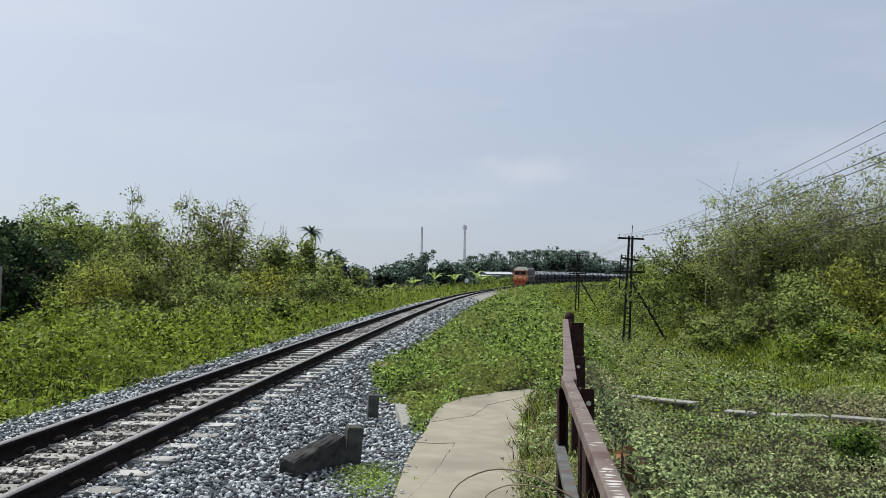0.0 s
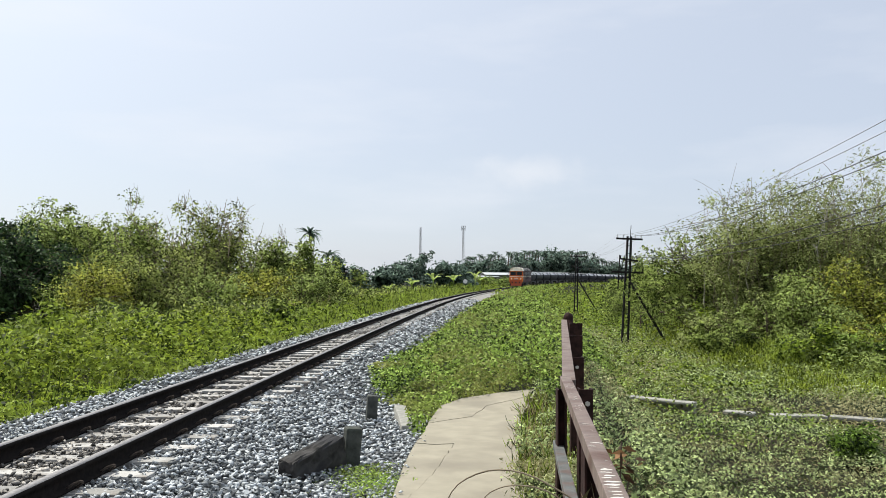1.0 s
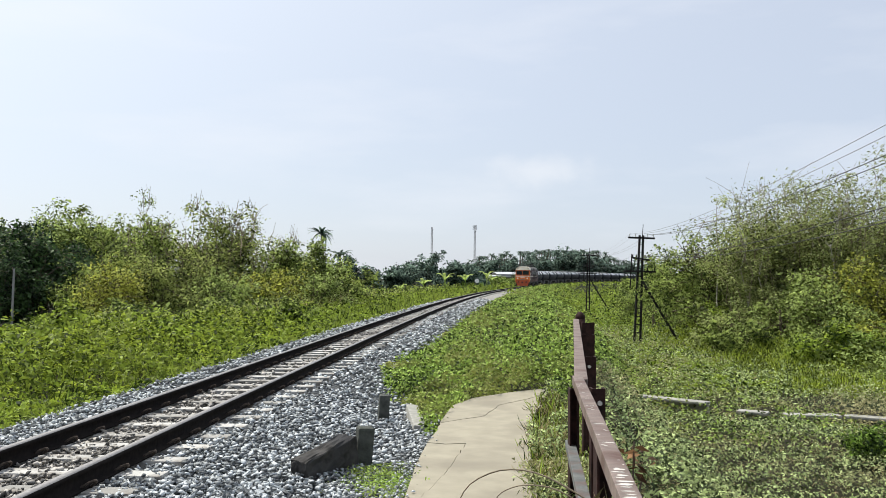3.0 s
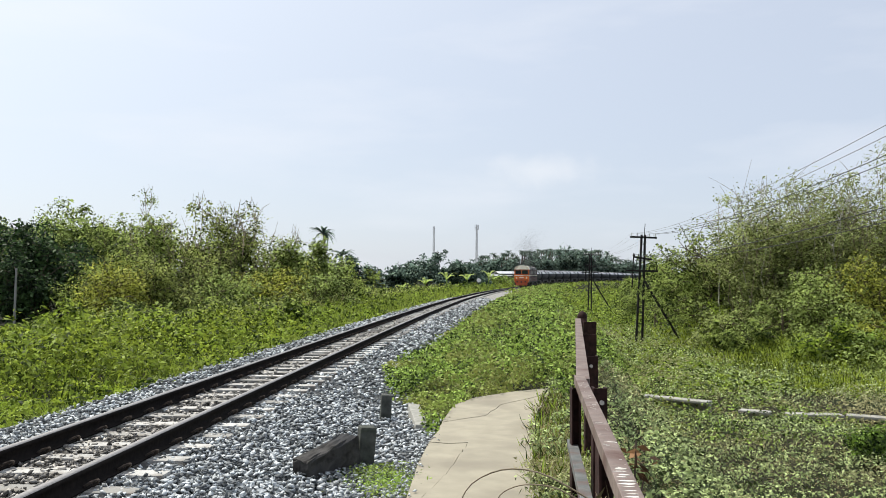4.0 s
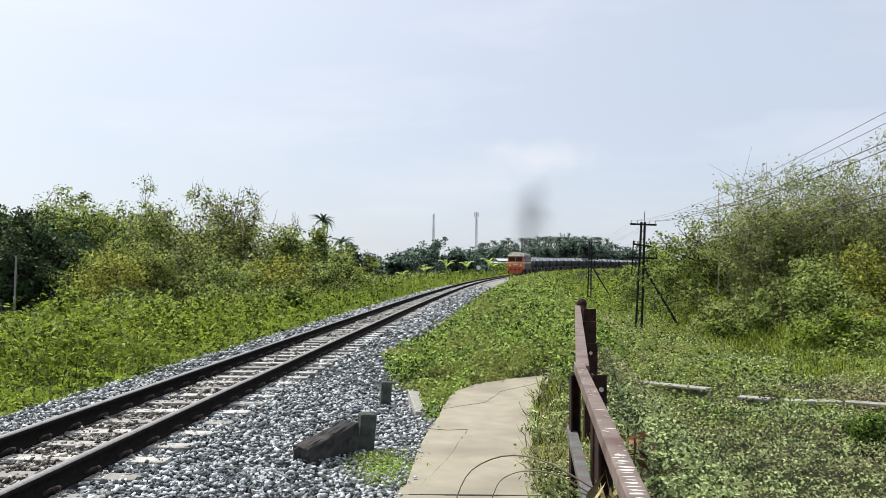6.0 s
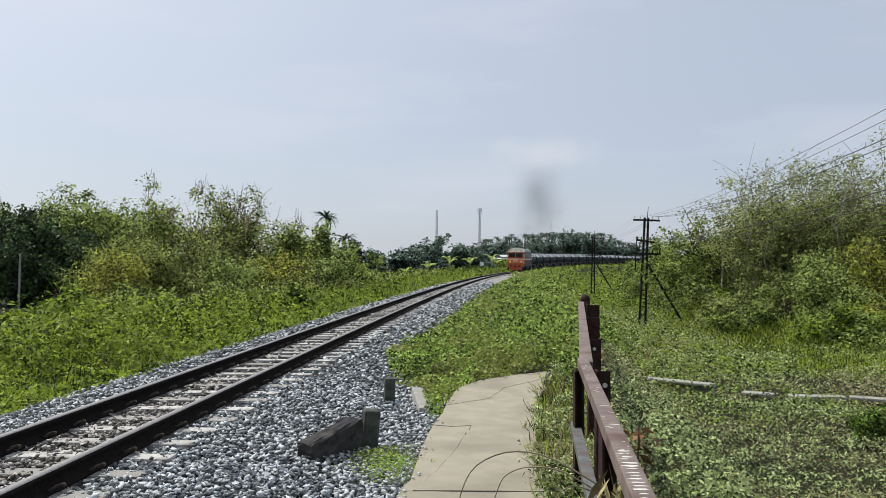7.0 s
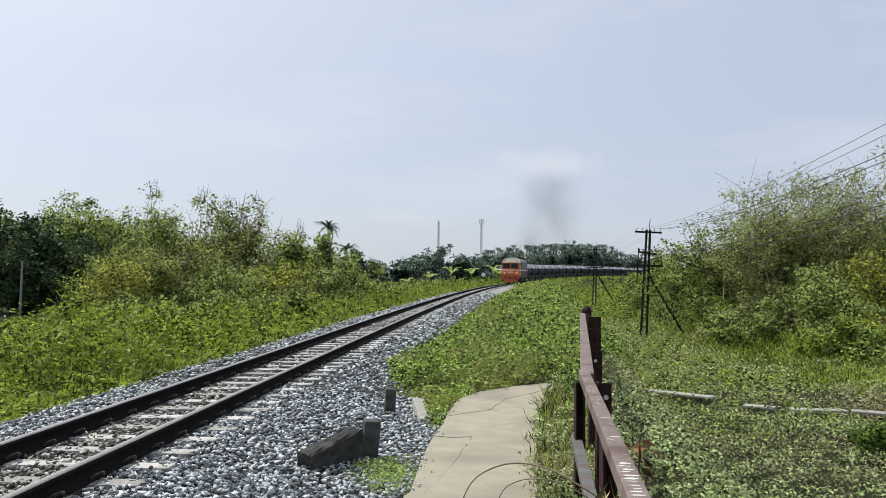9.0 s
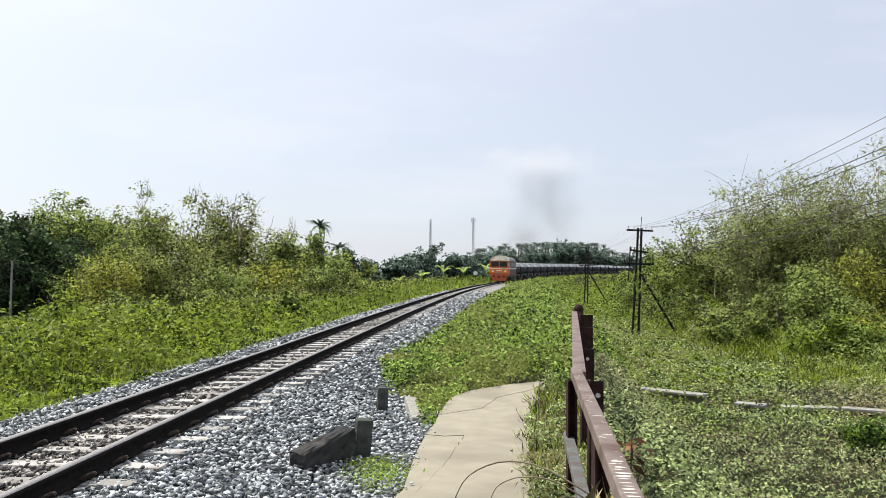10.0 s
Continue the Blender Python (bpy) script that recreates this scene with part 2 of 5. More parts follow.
def raw(name, verts, faces, mat, parent=None, label="", smooth=False):
    """A mesh from a vertex array and an array of faces that all have the same number of corners."""
    verts, faces = np.asarray(verts, np.float32), np.asarray(faces, np.int32)
    k = faces.shape[1]
    me = bpy.data.meshes.new(name)
    me.vertices.add(len(verts))
    me.vertices.foreach_set("co", verts.ravel())
    me.loops.add(faces.size)
    me.loops.foreach_set("vertex_index", faces.ravel())
    me.polygons.add(len(faces))
    me.polygons.foreach_set("loop_start", np.arange(0, faces.size, k, dtype=np.int32))
    me.update(calc_edges=True)
    me.materials.append(mat)
    if smooth:
        me.shade_smooth()
    ob = new(name, me)
    ob.parent = parent
    return tagged(ob, label)


def box(bm, c, s, m=None, bevel=0.0):
    """A box of size s round c, turned by m, its edges rounded by bevel."""
    r = bmesh.ops.create_cube(bm, size=1, matrix=Matrix.Translation(c) @ (m or Matrix()) @ Matrix.Diagonal((*s, 1)))
    if bevel:
        edges = list({e for v in r["verts"] for e in v.link_edges})
        bmesh.ops.bevel(bm, geom=edges, offset=bevel, segments=2, affect="EDGES", profile=0.6)


def rod(bm, a, b, r0, r1=None, n=8):
    a, b = Vector(a), Vector(b)
    d = b - a
    m = Matrix.Translation((a + b) / 2) @ d.to_track_quat("Z", "Y").to_matrix().to_4x4()
    bmesh.ops.create_cone(bm, cap_ends=True, segments=n, radius1=r0, radius2=r0 if r1 is None else r1, depth=d.length, matrix=m)


def one_box(name, c, s, mat, parent, m=None, bevel=0.0, label=""):
    bm = bmesh.new()
    box(bm, c, s, m, bevel)
    return part(name, bm, mat, parent, label)


def one_rod(name, a, b, r0, mat, parent, r1=None, n=8, label=""):
    bm = bmesh.new()
    rod(bm, a, b, r0, r1, n)
    return part(name, bm, mat, parent, label)


def tubes(paths, radii, n=5):
    """Vertices and quads of tapered tubes along paths; each radius falls from its pair's first to its second."""
    vs, fs, off = [], [], 0
    ang = np.arange(n) * 2 * np.pi / n
    for p, (r0, r1) in zip(paths, radii):
        p = np.asarray(p, float)
        d = np.gradient(p, axis=0)
        d /= np.linalg.norm(d, axis=1)[:, None] + 1e-9
        u = np.cross(d, (0.31, 0.95, 0.05))
        u /= np.linalg.norm(u, axis=1)[:, None] + 1e-9
        w = np.cross(d, u)
        r = np.linspace(r0, r1, len(p))[:, None, None]
        ring = p[:, None, :] + r * (np.cos(ang)[None, :, None] * u[:, None, :] + np.sin(ang)[None, :, None] * w[:, None, :])
        vs.append(ring.reshape(-1, 3))
        i = np.arange(len(p) - 1)[:, None] * n
        j = np.arange(n)[None, :]
        k = (j + 1) % n
        fs.append(np.stack([i + j, i + k, i + n + k, i + n + j], -1).reshape(-1, 4) + off)
        off += len(p) * n
    return np.concatenate(vs), np.concatenate(fs)


def leaves(name, pts, size, width, rng, mat, parent=None, label="", up=0.3, upright=False):
    """Many single leaves: a four-cornered blade at every point, in its own direction. size: length of each."""
    n = len(pts)
    d = rng.normal(size=(n, 3))
    if upright:
        d[:, 2] = np.abs(d[:, 2]) * 0.6 + 1.3
    else:
        d[:, 2] *= 0.6
    d /= np.linalg.norm(d, axis=1)[:, None]
    nn = rng.normal(size=(n, 3))
    nn[:, 2] += up * 3
    s = np.cross(d, nn)
    s /= np.linalg.norm(s, axis=1)[:, None] + 1e-9
    L = (np.asarray(size) * rng.uniform(0.6, 1.3, n))[:, None]
    W = L * width / 2
    sag = np.array([0, 0, -0.18]) * L
    if upright:
        sag = sag * 0
    v = np.stack([pts, pts + d * L * 0.45 + s * W, pts + d * L + sag, pts + d * L * 0.45 - s * W], 1).reshape(-1, 3)
    f = np.arange(n * 4).reshape(-1, 4)
    return raw(name, v, f, mat, parent, label)


# ---- the railway's line ----
def track_x(y):
    y = np.clip(np.asarray(y, float), -30, 460)
    u = np.maximum(0, y + 0.977)
    return -3.8738 + 0.0431537 * y + 0.000169223 * u ** 2 + 1.01436e-6 * u ** 3


def track_slope(y):
    y = np.clip(np.asarray(y, float), -30, 460)
    u = np.maximum(0, y + 0.977)
    return 0.0431537 + 2 * 0.000169223 * u + 3 * 1.01436e-6 * u ** 2


def track_z(y):
    """The line climbs a little beyond the curve."""
    t = np.clip((np.asarray(y, float) - 120) / 180, 0, 1)
    return 0.95 * t * t * (3 - 2 * t)


def beside(y, o):
    """Points o metres to the right of the line's middle."""
    sl = track_slope(y)
    k = np.sqrt(1 + sl ** 2)
    return track_x(y) + o / k, y - o * sl / k


def smooth(a, b, x):
    t = np.clip((x - a) / (b - a), 0, 1)
    return t * t * (3 - 2 * t)


def lumps(x, y):
    return (np.sin(x * 0.9 + 1.3 * np.sin(y * 0.37)) * np.sin(y * 0.71 + 0.8) + 0.6 * np.sin(x * 2.3 + y * 1.1) * np.sin(y * 1.9 - x * 0.6))


def bed(o):
    """Height of the ballast over its width."""
    a = np.abs(o)
    return -0.225 - 0.15 * smooth(1.15, 2.9, a)


def terrain(x, y):
    x, y = np.asarray(x, float), np.asarray(y, float)
    o = (x - track_x(y)) / np.sqrt(1 + track_slope(y) ** 2)
    edge = 5.0 + 0.045 * np.clip(y, 0, 30)
    right = -0.43 - 1.57 * smooth(edge, edge + 2.1 + 2.1 * smooth(26, 42, y), o) + 0.05 * lumps(x, y) * smooth(edge, edge + 2, o)
    left = -0.52 - 0.7 * smooth(3.5, 9, -o) + 0.06 * lumps(x, y) * smooth(3, 5, -o)
    z = np.where(o > 0, right, left) + track_z(y) * (1 - smooth(25, 60, np.abs(o)))
    far = smooth(300, 900, np.hypot(x, y))
    return z * (1 - far) + far * -1.0


def make_ground():
    xs = np.unique(np.concatenate([-np.geomspace(40, 2500, 24), np.linspace(-40, 60, 130), np.geomspace(60, 2500, 24)]))
    ys = np.unique(np.concatenate([np.linspace(-400, -20, 10), np.linspace(-20, 70, 110), np.geomspace(70, 460, 60), np.geomspace(460, 4500, 20)]))
    X, Y = np.meshgrid(xs, ys)
    Z = terrain(X, Y)
    v = np.stack([X, Y, Z], -1).reshape(-1, 3)
    i = np.arange(len(ys) - 1)[:, None] * len(xs) + np.arange(len(xs) - 1)[None, :]
    f = np.stack([i, i + 1, i + 1 + len(xs), i + len(xs)], -1).reshape(-1, 4)
    tagged(raw("ground", v, f, M_SOIL, smooth=True), "dark soil under low green plants", "ground", kind="structure")


def sweep(profile, ys, off, z, closed=True):
    """A profile of (across, up) pairs drawn along the line at the offset off."""
    rings = []
    for a, h in profile:
        px, py = beside(ys, off + a)
        rings.append(np.stack([px, py, z + h + track_z(ys)], -1))
    v = np.stack(rings, 1)
    n = len(profile)
    i = np.arange(len(ys) - 1)[:, None] * n
    j = np.arange(n if closed else n - 1)[None, :]
    k = (j + 1) % n
    f = np.stack([i + j, i + k, i + n + k, i + n + j], -1).reshape(-1, 4)
    return v.reshape(-1, 3), f


LINE_Y = np.concatenate([np.arange(-20, 60, 1.0), np.arange(60, 440, 3.0)])


def make_track():
    t = thing("railway_track", None, "single metre-gauge railway track with rusty rails on pale sleepers", "railway track")
    body = ((-0.036, -0.008), (-0.037, -0.045), (-0.009, -0.055), (-0.009, -0.14), (-0.065, -0.155), (-0.065, -0.172),
            (0.065, -0.172), (0.065, -0.155), (0.009, -0.14), (0.009, -0.055), (0.037, -0.045), (0.036, -0.008))
    for off in (-0.535, 0.535):
        v, f = sweep(body, LINE_Y, off, 0)
        rail = raw("rail", v, f, M_RAILSIDE, t, "rust-brown steel rail")
        v, f = sweep(((-0.036, -0.008), (-0.03, 0.0), (0.03, 0.0), (0.036, -0.008)), LINE_Y, off, 0, False)
        raw("rail_head", v, f, M_RAILTOP, rail, "polished running surface")
    bm = bmesh.new()
    box(bm, (0, 0, -0.07), (2.0, 0.22, 0.14), None, 0.015)
    first = part("sleeper", bm, M_SLEEPER, t)
    k = np.linspace(0, 1.25 * np.pi, 8)
    bend = np.stack([0.07 + 0.065 * np.sin(k), 0.055 * np.cos(k), 0.01 + 0.065 * np.sin(0.8 * k)], -1)
    clip = raw("rail_clip", *tubes([bend], [(0.014, 0.012)], 5), M_CLIP, first)
    places = [pose(dx, 0, 0, 0, 0, a) for dx in (-0.535, 0.535) for a in (0, 180)]
    clip.matrix_basis = places[0]
    for m in places[1:]:
        c = new("rail_clip", clip.data)
        c.parent, c.matrix_basis = first, m
    y, k = -6.0, 0
    while y < 170:
        sl = float(track_slope(y))
        ob = first if k == 0 else new("sleeper", first.data)
        ob.parent = t
        ob.matrix_basis = pose(float(track_x(y)), y, -0.172 + float(track_z(y)) + random.uniform(-0.004, 0.003), 0, 0, -math.degrees(math.atan(sl)) + random.uniform(-1, 1))
        if k and y < 34:
            for m in places:
                c = new("rail_clip", clip.data)
                c.parent, c.matrix_basis = ob, m
        y += 0.62 + random.uniform(-0.03, 0.03)
        k += 1


def rock(rng):
    """One broken stone of about unit size: the hull of a few points on a flat lump."""
    p = rng.normal(size=(7, 3))
    p /= np.linalg.norm(p, axis=1)[:, None]
    p *= np.array([0.8, 0.58, 0.42]) * rng.uniform(0.8, 1.15, 3)
    bm = bmesh.new()
    for q in p:
        bm.verts.new(q)
    bmesh.ops.convex_hull(bm, input=bm.verts)
    bmesh.ops.triangulate(bm, faces=bm.faces)
    bmesh.ops.recalc_face_normals(bm, faces=bm.faces)
    bmesh.ops.delete(bm, geom=[v for v in bm.verts if not v.link_faces], context="VERTS")
    bm.verts.index_update()
    v = np.array([x.co[:] for x in bm.verts])
    f = np.array([[x.index for x in q.verts] for q in bm.faces])
    bm.free()
    return v, f


def turn_matrices(rng, n):
    """Turns of any heading, most of them lying nearly flat."""
    a = rng.uniform(0, np.pi, n)
    q = np.stack([np.cos(a), rng.normal(0, 0.22, n), rng.normal(0, 0.22, n), np.sin(a)], -1)
    q /= np.linalg.norm(q, axis=1)[:, None]
    w, x, y, z = q.T
    return np.stack([np.stack([1 - 2 * (y * y + z * z), 2 * (x * y - w * z), 2 * (x * z + w * y)], -1),
                     np.stack([2 * (x * y + w * z), 1 - 2 * (x * x + z * z), 2 * (y * z - w * x)], -1),
                     np.stack([2 * (x * z - w * y), 2 * (y * z + w * x), 1 - 2 * (x * x + y * y)], -1)], 1)


def stone_edge(y):
    """How far to the right the ballast lies open."""
    return np.interp(y, (0, 9.6, 10.6, 12.5, 14, 17, 30, 60, 90), (3.2, 3.35, 3.2, 2.95, 2.35, 1.85, 2.0, 2.6, 2.9))


def make_ballast():
    rng = np.random.default_rng(5)
    offs = (-2.2, -1.9, -1.6, -1.15, 1.15, 1.6, 2.2, 2.8, 3.45)
    v, f = sweep([(o, float(bed(o))) for o in offs], LINE_Y, 0, -0.03, False)
    v = v.reshape(len(LINE_Y), len(offs), 3)
    for k, o in enumerate(offs):
        if o > 1.15:
            narrow = 1.15 + (o - 1.15) * (stone_edge(LINE_Y) - 1.1) / 2.3
            v[:, k, 0], v[:, k, 1] = beside(LINE_Y, narrow)
    v = v.reshape(-1, 3)
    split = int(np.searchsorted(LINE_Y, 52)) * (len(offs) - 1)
    # the near sheet is coloured dark to give shaded gaps under the stones
    b = tagged(raw("ballast_bed", v, f[:split], M_DARKGAPS), "ballast bed under the track, darkened as the shade between stones", "ballast", kind="structure")
    tagged(raw("ballast_bed", v, f[split:], M_PALEBED), "pale grey ballast under the far track", "ballast", kind="structure")
    kinds = [rock(rng) for _ in range(18)]
    n = 84000
    y = 4.2 * (78 / 4.2) ** rng.uniform(0, 1, n) ** 1.35
    o = rng.uniform(-2.0, 3.4, n)
    keep = (o < stone_edge(y) + rng.normal(0, 0.1, n)) & (np.abs(np.abs(o) - 0.535) > 0.1)
    keep &= (y < 13) | (rng.uniform(0, 1, n) < np.where(y < 40, 0.36, 0.2))
    y, o = y[keep], o[keep]
    x, yy = beside(y, o)
    inside = np.abs(o) < 1.05
    z = bed(o) + rng.uniform(-0.01, 0.045, len(o)) + np.where(np.abs(o) < 0.45, rng.uniform(-0.03, 0.032, len(o)), np.where(inside, rng.uniform(-0.028, 0.028, len(o)), 0.0))
    size = rng.uniform(0.039, 0.077, len(o)) * np.clip((y / 11) ** 0.55, 0.9, 3.4)
    # stones spilled over the path's edge
    m = 260
    sy = rng.uniform(6.0, 10.2, m)
    sx = np.interp(sy, (6.3, 7.2, 8.6, 9.6, 10.3), (-0.5, -0.42, -0.38, -0.3, -0.21)) + np.abs(rng.normal(0, 0.05, m)) - 0.07
    x, yy, y = np.concatenate([x, sx]), np.concatenate([yy, sy]), np.concatenate([y, sy])
    z = np.concatenate([z, np.full(m, PATH_Z + 0.008)])
    size = np.concatenate([size, rng.uniform(0.012, 0.04, m)])
    o = np.concatenate([o, np.full(m, 3.3)])
    R = turn_matrices(rng, len(o))
    near = np.argsort(np.hypot(x + 1.6, yy - 7.2))[:300]
    single = np.zeros(len(o), bool)
    single[near] = True
    pick = rng.integers(0, len(kinds), len(o))
    rusty = np.abs(o) + rng.normal(0, 0.06, len(o)) < 0.5
    single &= ~rusty
    near = np.where(single)[0]
    def heap(chosen):
        vs, fs, off = [], [], 0
        for k, (rv, rf) in enumerate(kinds):
            i = np.where((pick == k) & chosen)[0]
            w = np.einsum("nij,vj->nvi", R[i], rv) * size[i][:, None, None] * np.array([1, 1, 0.85]) + np.stack([x[i], yy[i], z[i]], -1)[:, None, :]
            vs.append(w.reshape(-1, 3))
            fs.append((rf[None] + (np.arange(len(i)) * len(rv))[:, None, None]).reshape(-1, 3) + off)
            off += len(i) * len(rv)
        return np.concatenate(vs), np.concatenate(fs)
    tagged(raw("rusty_ballast", *heap(rusty), M_BROWNSTONE, b), "brownish crushed stones between the rails", kind="stuff")
    tagged(raw("loose_ballast", *heap(~single & ~rusty), M_BALLAST, b), "angular blue-grey crushed stones", kind="stuff")
    meshes = []
    for rv, rf in kinds:
        me = bpy.data.meshes.new("stone")
        me.from_pydata(rv.tolist(), [], rf.tolist())
        me.materials.append(M_STONE)
        meshes.append(me)
    for i in near:
        ob = new("stone", meshes[pick[i]])
        ob.parent = b
        ob.matrix_basis = Matrix.Translation((x[i], yy[i], z[i])) @ Matrix(R[i].tolist()).to_4x4() @ Matrix.Diagonal((size[i],) * 3 + (1,))


# ---- path, kerb, stumps ----
def slab(name, outline, z, depth, mat, parent, label=""):
    bm = bmesh.new()
    vs = [bm.verts.new((x, y, z)) for x, y in outline]
    face = bm.faces.new(vs)
    if face.normal.z < 0:
        face.normal_flip()
    bmesh.ops.extrude_face_region(bm, geom=[face])
    for v in vs:
        v.co.z -= depth
    bmesh.ops.recalc_face_normals(bm, faces=bm.faces)
    return part(name, bm, mat, parent, label)


def rough_line(pts, step=0.12, amount=0.012, seed=1):
    """A line through pts with small wobbles, for cracks and broken edges."""
    rng = random.Random(seed)
    out = []
    for (x0, y0), (x1, y1) in zip(pts, pts[1:]):
        n = max(1, int(math.hypot(x1 - x0, y1 - y0) / step))
        for k in range(n):
            a = k / n
            w = amount if 0 < k else 0
            out.append((x0 + (x1 - x0) * a + rng.uniform(-w, w), y0 + (y1 - y0) * a + rng.uniform(-w, w)))
    out.append(pts[-1])
    return out


def shifted(pts, dx, dy):
    return [(x + dx, y + dy) for x, y in pts]


PATH_Z = -0.25


def make_path():
    p = thing("footpath", None, "cracked pale concrete footpath beside the track", "path", kind="structure")
    lengthwise = rough_line([(-0.36, 6.86), (-0.26, 7.24), (-0.06, 8.18), (0.14, 9.6)], seed=3)
    across = rough_line([(0.14, 9.6), (-0.08, 9.54), (-0.29, 9.62)], amount=0.02, seed=4)
    far_crack = rough_line([(-0.17, 10.9), (0.41, 11.5), (0.66, 12.5), (1.09, 13.1), (1.45, 13.75)], seed=5)
    left_far = rough_line([(-0.29, 9.63), (-0.2, 10.3), (-0.17, 10.9)], seed=6)
    right = rough_line([(1.5, 13.7), (1.1, 11.8), (0.88, 9.95), (0.72, 7.6), (0.69, 6.87)], amount=0.015, seed=7)
    joint = rough_line([(0.69, 6.855), (0.1, 6.83), (-0.47, 6.85)], amount=0.012, seed=8)
    slab("slab", lengthwise + across[1:] + left_far[1:] + far_crack[1:] + right, PATH_Z, 0.24, M_CONC, p)
    slab("slab", shifted(lengthwise, -0.008, 0) + shifted(across[1:], 0, -0.005) + [(-0.36, 8.6), (-0.4, 7.2), (-0.47, 6.87)], PATH_Z - 0.006, 0.24, M_CONC, p)
    slab("slab", [(-0.75, -6), (0.4, -6), (0.5, 1), (0.62, 5)] + joint + [(-0.55, 2)], PATH_Z - 0.004, 0.24, M_CONC, p)
    slab("slab", shifted(far_crack, -0.003, 0.004) + [(1.75, 14.6), (0.9, 13.9), (0.3, 13.2), (-0.02, 12.4)], PATH_Z + 0.004, 0.24, M_CONC, p)


def make_kerbs():
    rng = random.Random(2)
    k = thing("concrete_kerb", pose(-0.53, 11.75, -0.385, 2, 6, 7), "pale concrete kerb stone half sunk in the ballast", "kerb")
    one_box("block", (0, -0.1, 0.02), (0.17, 1.5, 0.22), M_LIGHTCONC, k, None, 0.02)
    s = thing("concrete_post", pose(-0.94, 11.6, -0.42, 1, 2, 10), "short square weathered concrete stump in the ballast", "post", "ballast posts")
    one_box("stump", (0, 0, 0.2), (0.14, 0.14, 0.44), M_STUMP, s, None, 0.02)
    s = thing("concrete_post", pose(-0.93, 8.83, -0.45, 2, 4, 18), "short dark concrete stump holding back a beam", "post", "ballast posts")
    one_box("stump", (0, 0, 0.25), (0.17, 0.16, 0.5), M_STUMP, s, None, 0.025)
    b = thing("retaining_beam", look((-1.24, 8.36, -0.2), (-0.9, 8.9, -0.08)), "dark weathered timber beam half buried in ballast", "beam")
    bm = bmesh.new()
    box(bm, (-0.03, -0.07, -0.05), (0.2, 0.36, 0.76), None, 0.02)
    bmesh.ops.subdivide_edges(bm, edges=[e for e in bm.edges if e.calc_length() > 0.1], cuts=5, use_grid_fill=True)
    for v in bm.verts:
        v.co += Vector((rng.uniform(-1, 1), rng.uniform(-1, 1), rng.uniform(-1, 1))) * 0.011
    part("beam", bm, M_OLDCONC, b)


# ---- railing ----
def make_railing():
    r = thing("bridge_railing", None, "brown painted old steel railing with rust and peeling paint", "railing")
    z = 0.80

    def bar(name, a, b, w, h, mat, label=""):
        a, b = Vector(a), Vector(b)
        d = b - a
        m = Matrix.Translation((a + b) / 2) @ Matrix.Rotation(math.atan2(-d.x, d.y), 4, "Z") @ Matrix.Rotation(math.asin(d.z / d.length), 4, "X")
        bm = bmesh.new()
        box(bm, (0, 0, -h / 2), (w, d.length, h), None, 0.006)
        box(bm, (w / 2 - 0.008, 0, -h - 0.02), (0.014, d.length, 0.05))
        ob = part(name, bm, mat, r, label)
        ob.matrix_basis = m
        return ob

    top = bar("top_rail", (0.42, 0.9, z), (0.972, 6.86, z), 0.08, 0.075, M_BEAM)
    bm = bmesh.new()
    rng = random.Random(11)
    streaks = [(0.7, 0.034, 0.006), (0.17, 0.036, 0.009)] + [(-0.4 - 0.05 * k + rng.uniform(-0.01, 0.01), rng.uniform(0.02, 0.036), rng.uniform(0.007, 0.017)) for k in range(30)]
    streaks += [(rng.uniform(-0.5, 2.6), rng.uniform(0.004, 0.012), rng.uniform(0.003, 0.008)) for k in range(30)]
    for y, w, l in streaks:
        x = rng.uniform(-0.038 + w, 0.038 - w) if w < 0.038 else 0
        ring = [(x + w * math.cos(a) * rng.uniform(0.5, 1.2), y + l * math.sin(a) * rng.uniform(0.5, 1.2)) for a in (0, 0.8, 1.6, 2.4, 3.2, 4.0, 4.8, 5.6)]
        low = [bm.verts.new((max(-0.038, min(0.038, px)), py, -0.001)) for px, py in ring]
        high = [bm.verts.new((v.co.x, v.co.y, 0.0012)) for v in low]
        bm.faces.new(high)
        for q in range(8):
            bm.faces.new((low[q], low[(q + 1) % 8], high[(q + 1) % 8], high[q]))
    bmesh.ops.recalc_face_normals(bm, faces=bm.faces)
    tagged(part("peeling_paint", bm, M_PEEL, top, "flaked pale paint"), kind="stuff")
    bar("top_rail", (0.985, 6.75, z - 0.015), (2.38, 17.0, z - 0.01), 0.105, 0.07, M_BEAM)
    bar("lower_rail", (0.40, 0.9, 0.29), (0.92, 6.9, 0.29), 0.075, 0.06, M_GREYBAR, "grey flat steel bar")
    for x, y, top_z in ((0.55, 2.2, z - 0.08), (0.75, 4.4, z - 0.08), (0.92, 6.7, z - 0.08)):
        bm = bmesh.new()
        box(bm, (x - 0.03, y, (top_z - 0.6) / 2), (0.012, 0.12, top_z + 0.6))
        box(bm, (x + 0.03, y, (top_z - 0.6) / 2), (0.012, 0.12, top_z + 0.6))
        box(bm, (x, y, (top_z - 0.6) / 2), (0.06, 0.012, top_z + 0.6))
        part("post", bm, M_POST, r)
    for x, y, top_z, w in ((0.985, 6.2, z - 0.02, 0.1), (1.345, 9.0, z - 0.04, 0.13), (1.82, 12.4, z - 0.03, 0.19), (2.27, 15.4, z + 0.0, 0.22)):
        bm = bmesh.new()
        box(bm, (x + w / 2 - 0.008, y, (top_z - 0.7) / 2), (w, 0.014, top_z + 0.7), None, 0.003)
        box(bm, (x + w - 0.014, y + 0.05, (top_z - 0.7) / 2), (0.014, 0.1, top_z + 0.7))
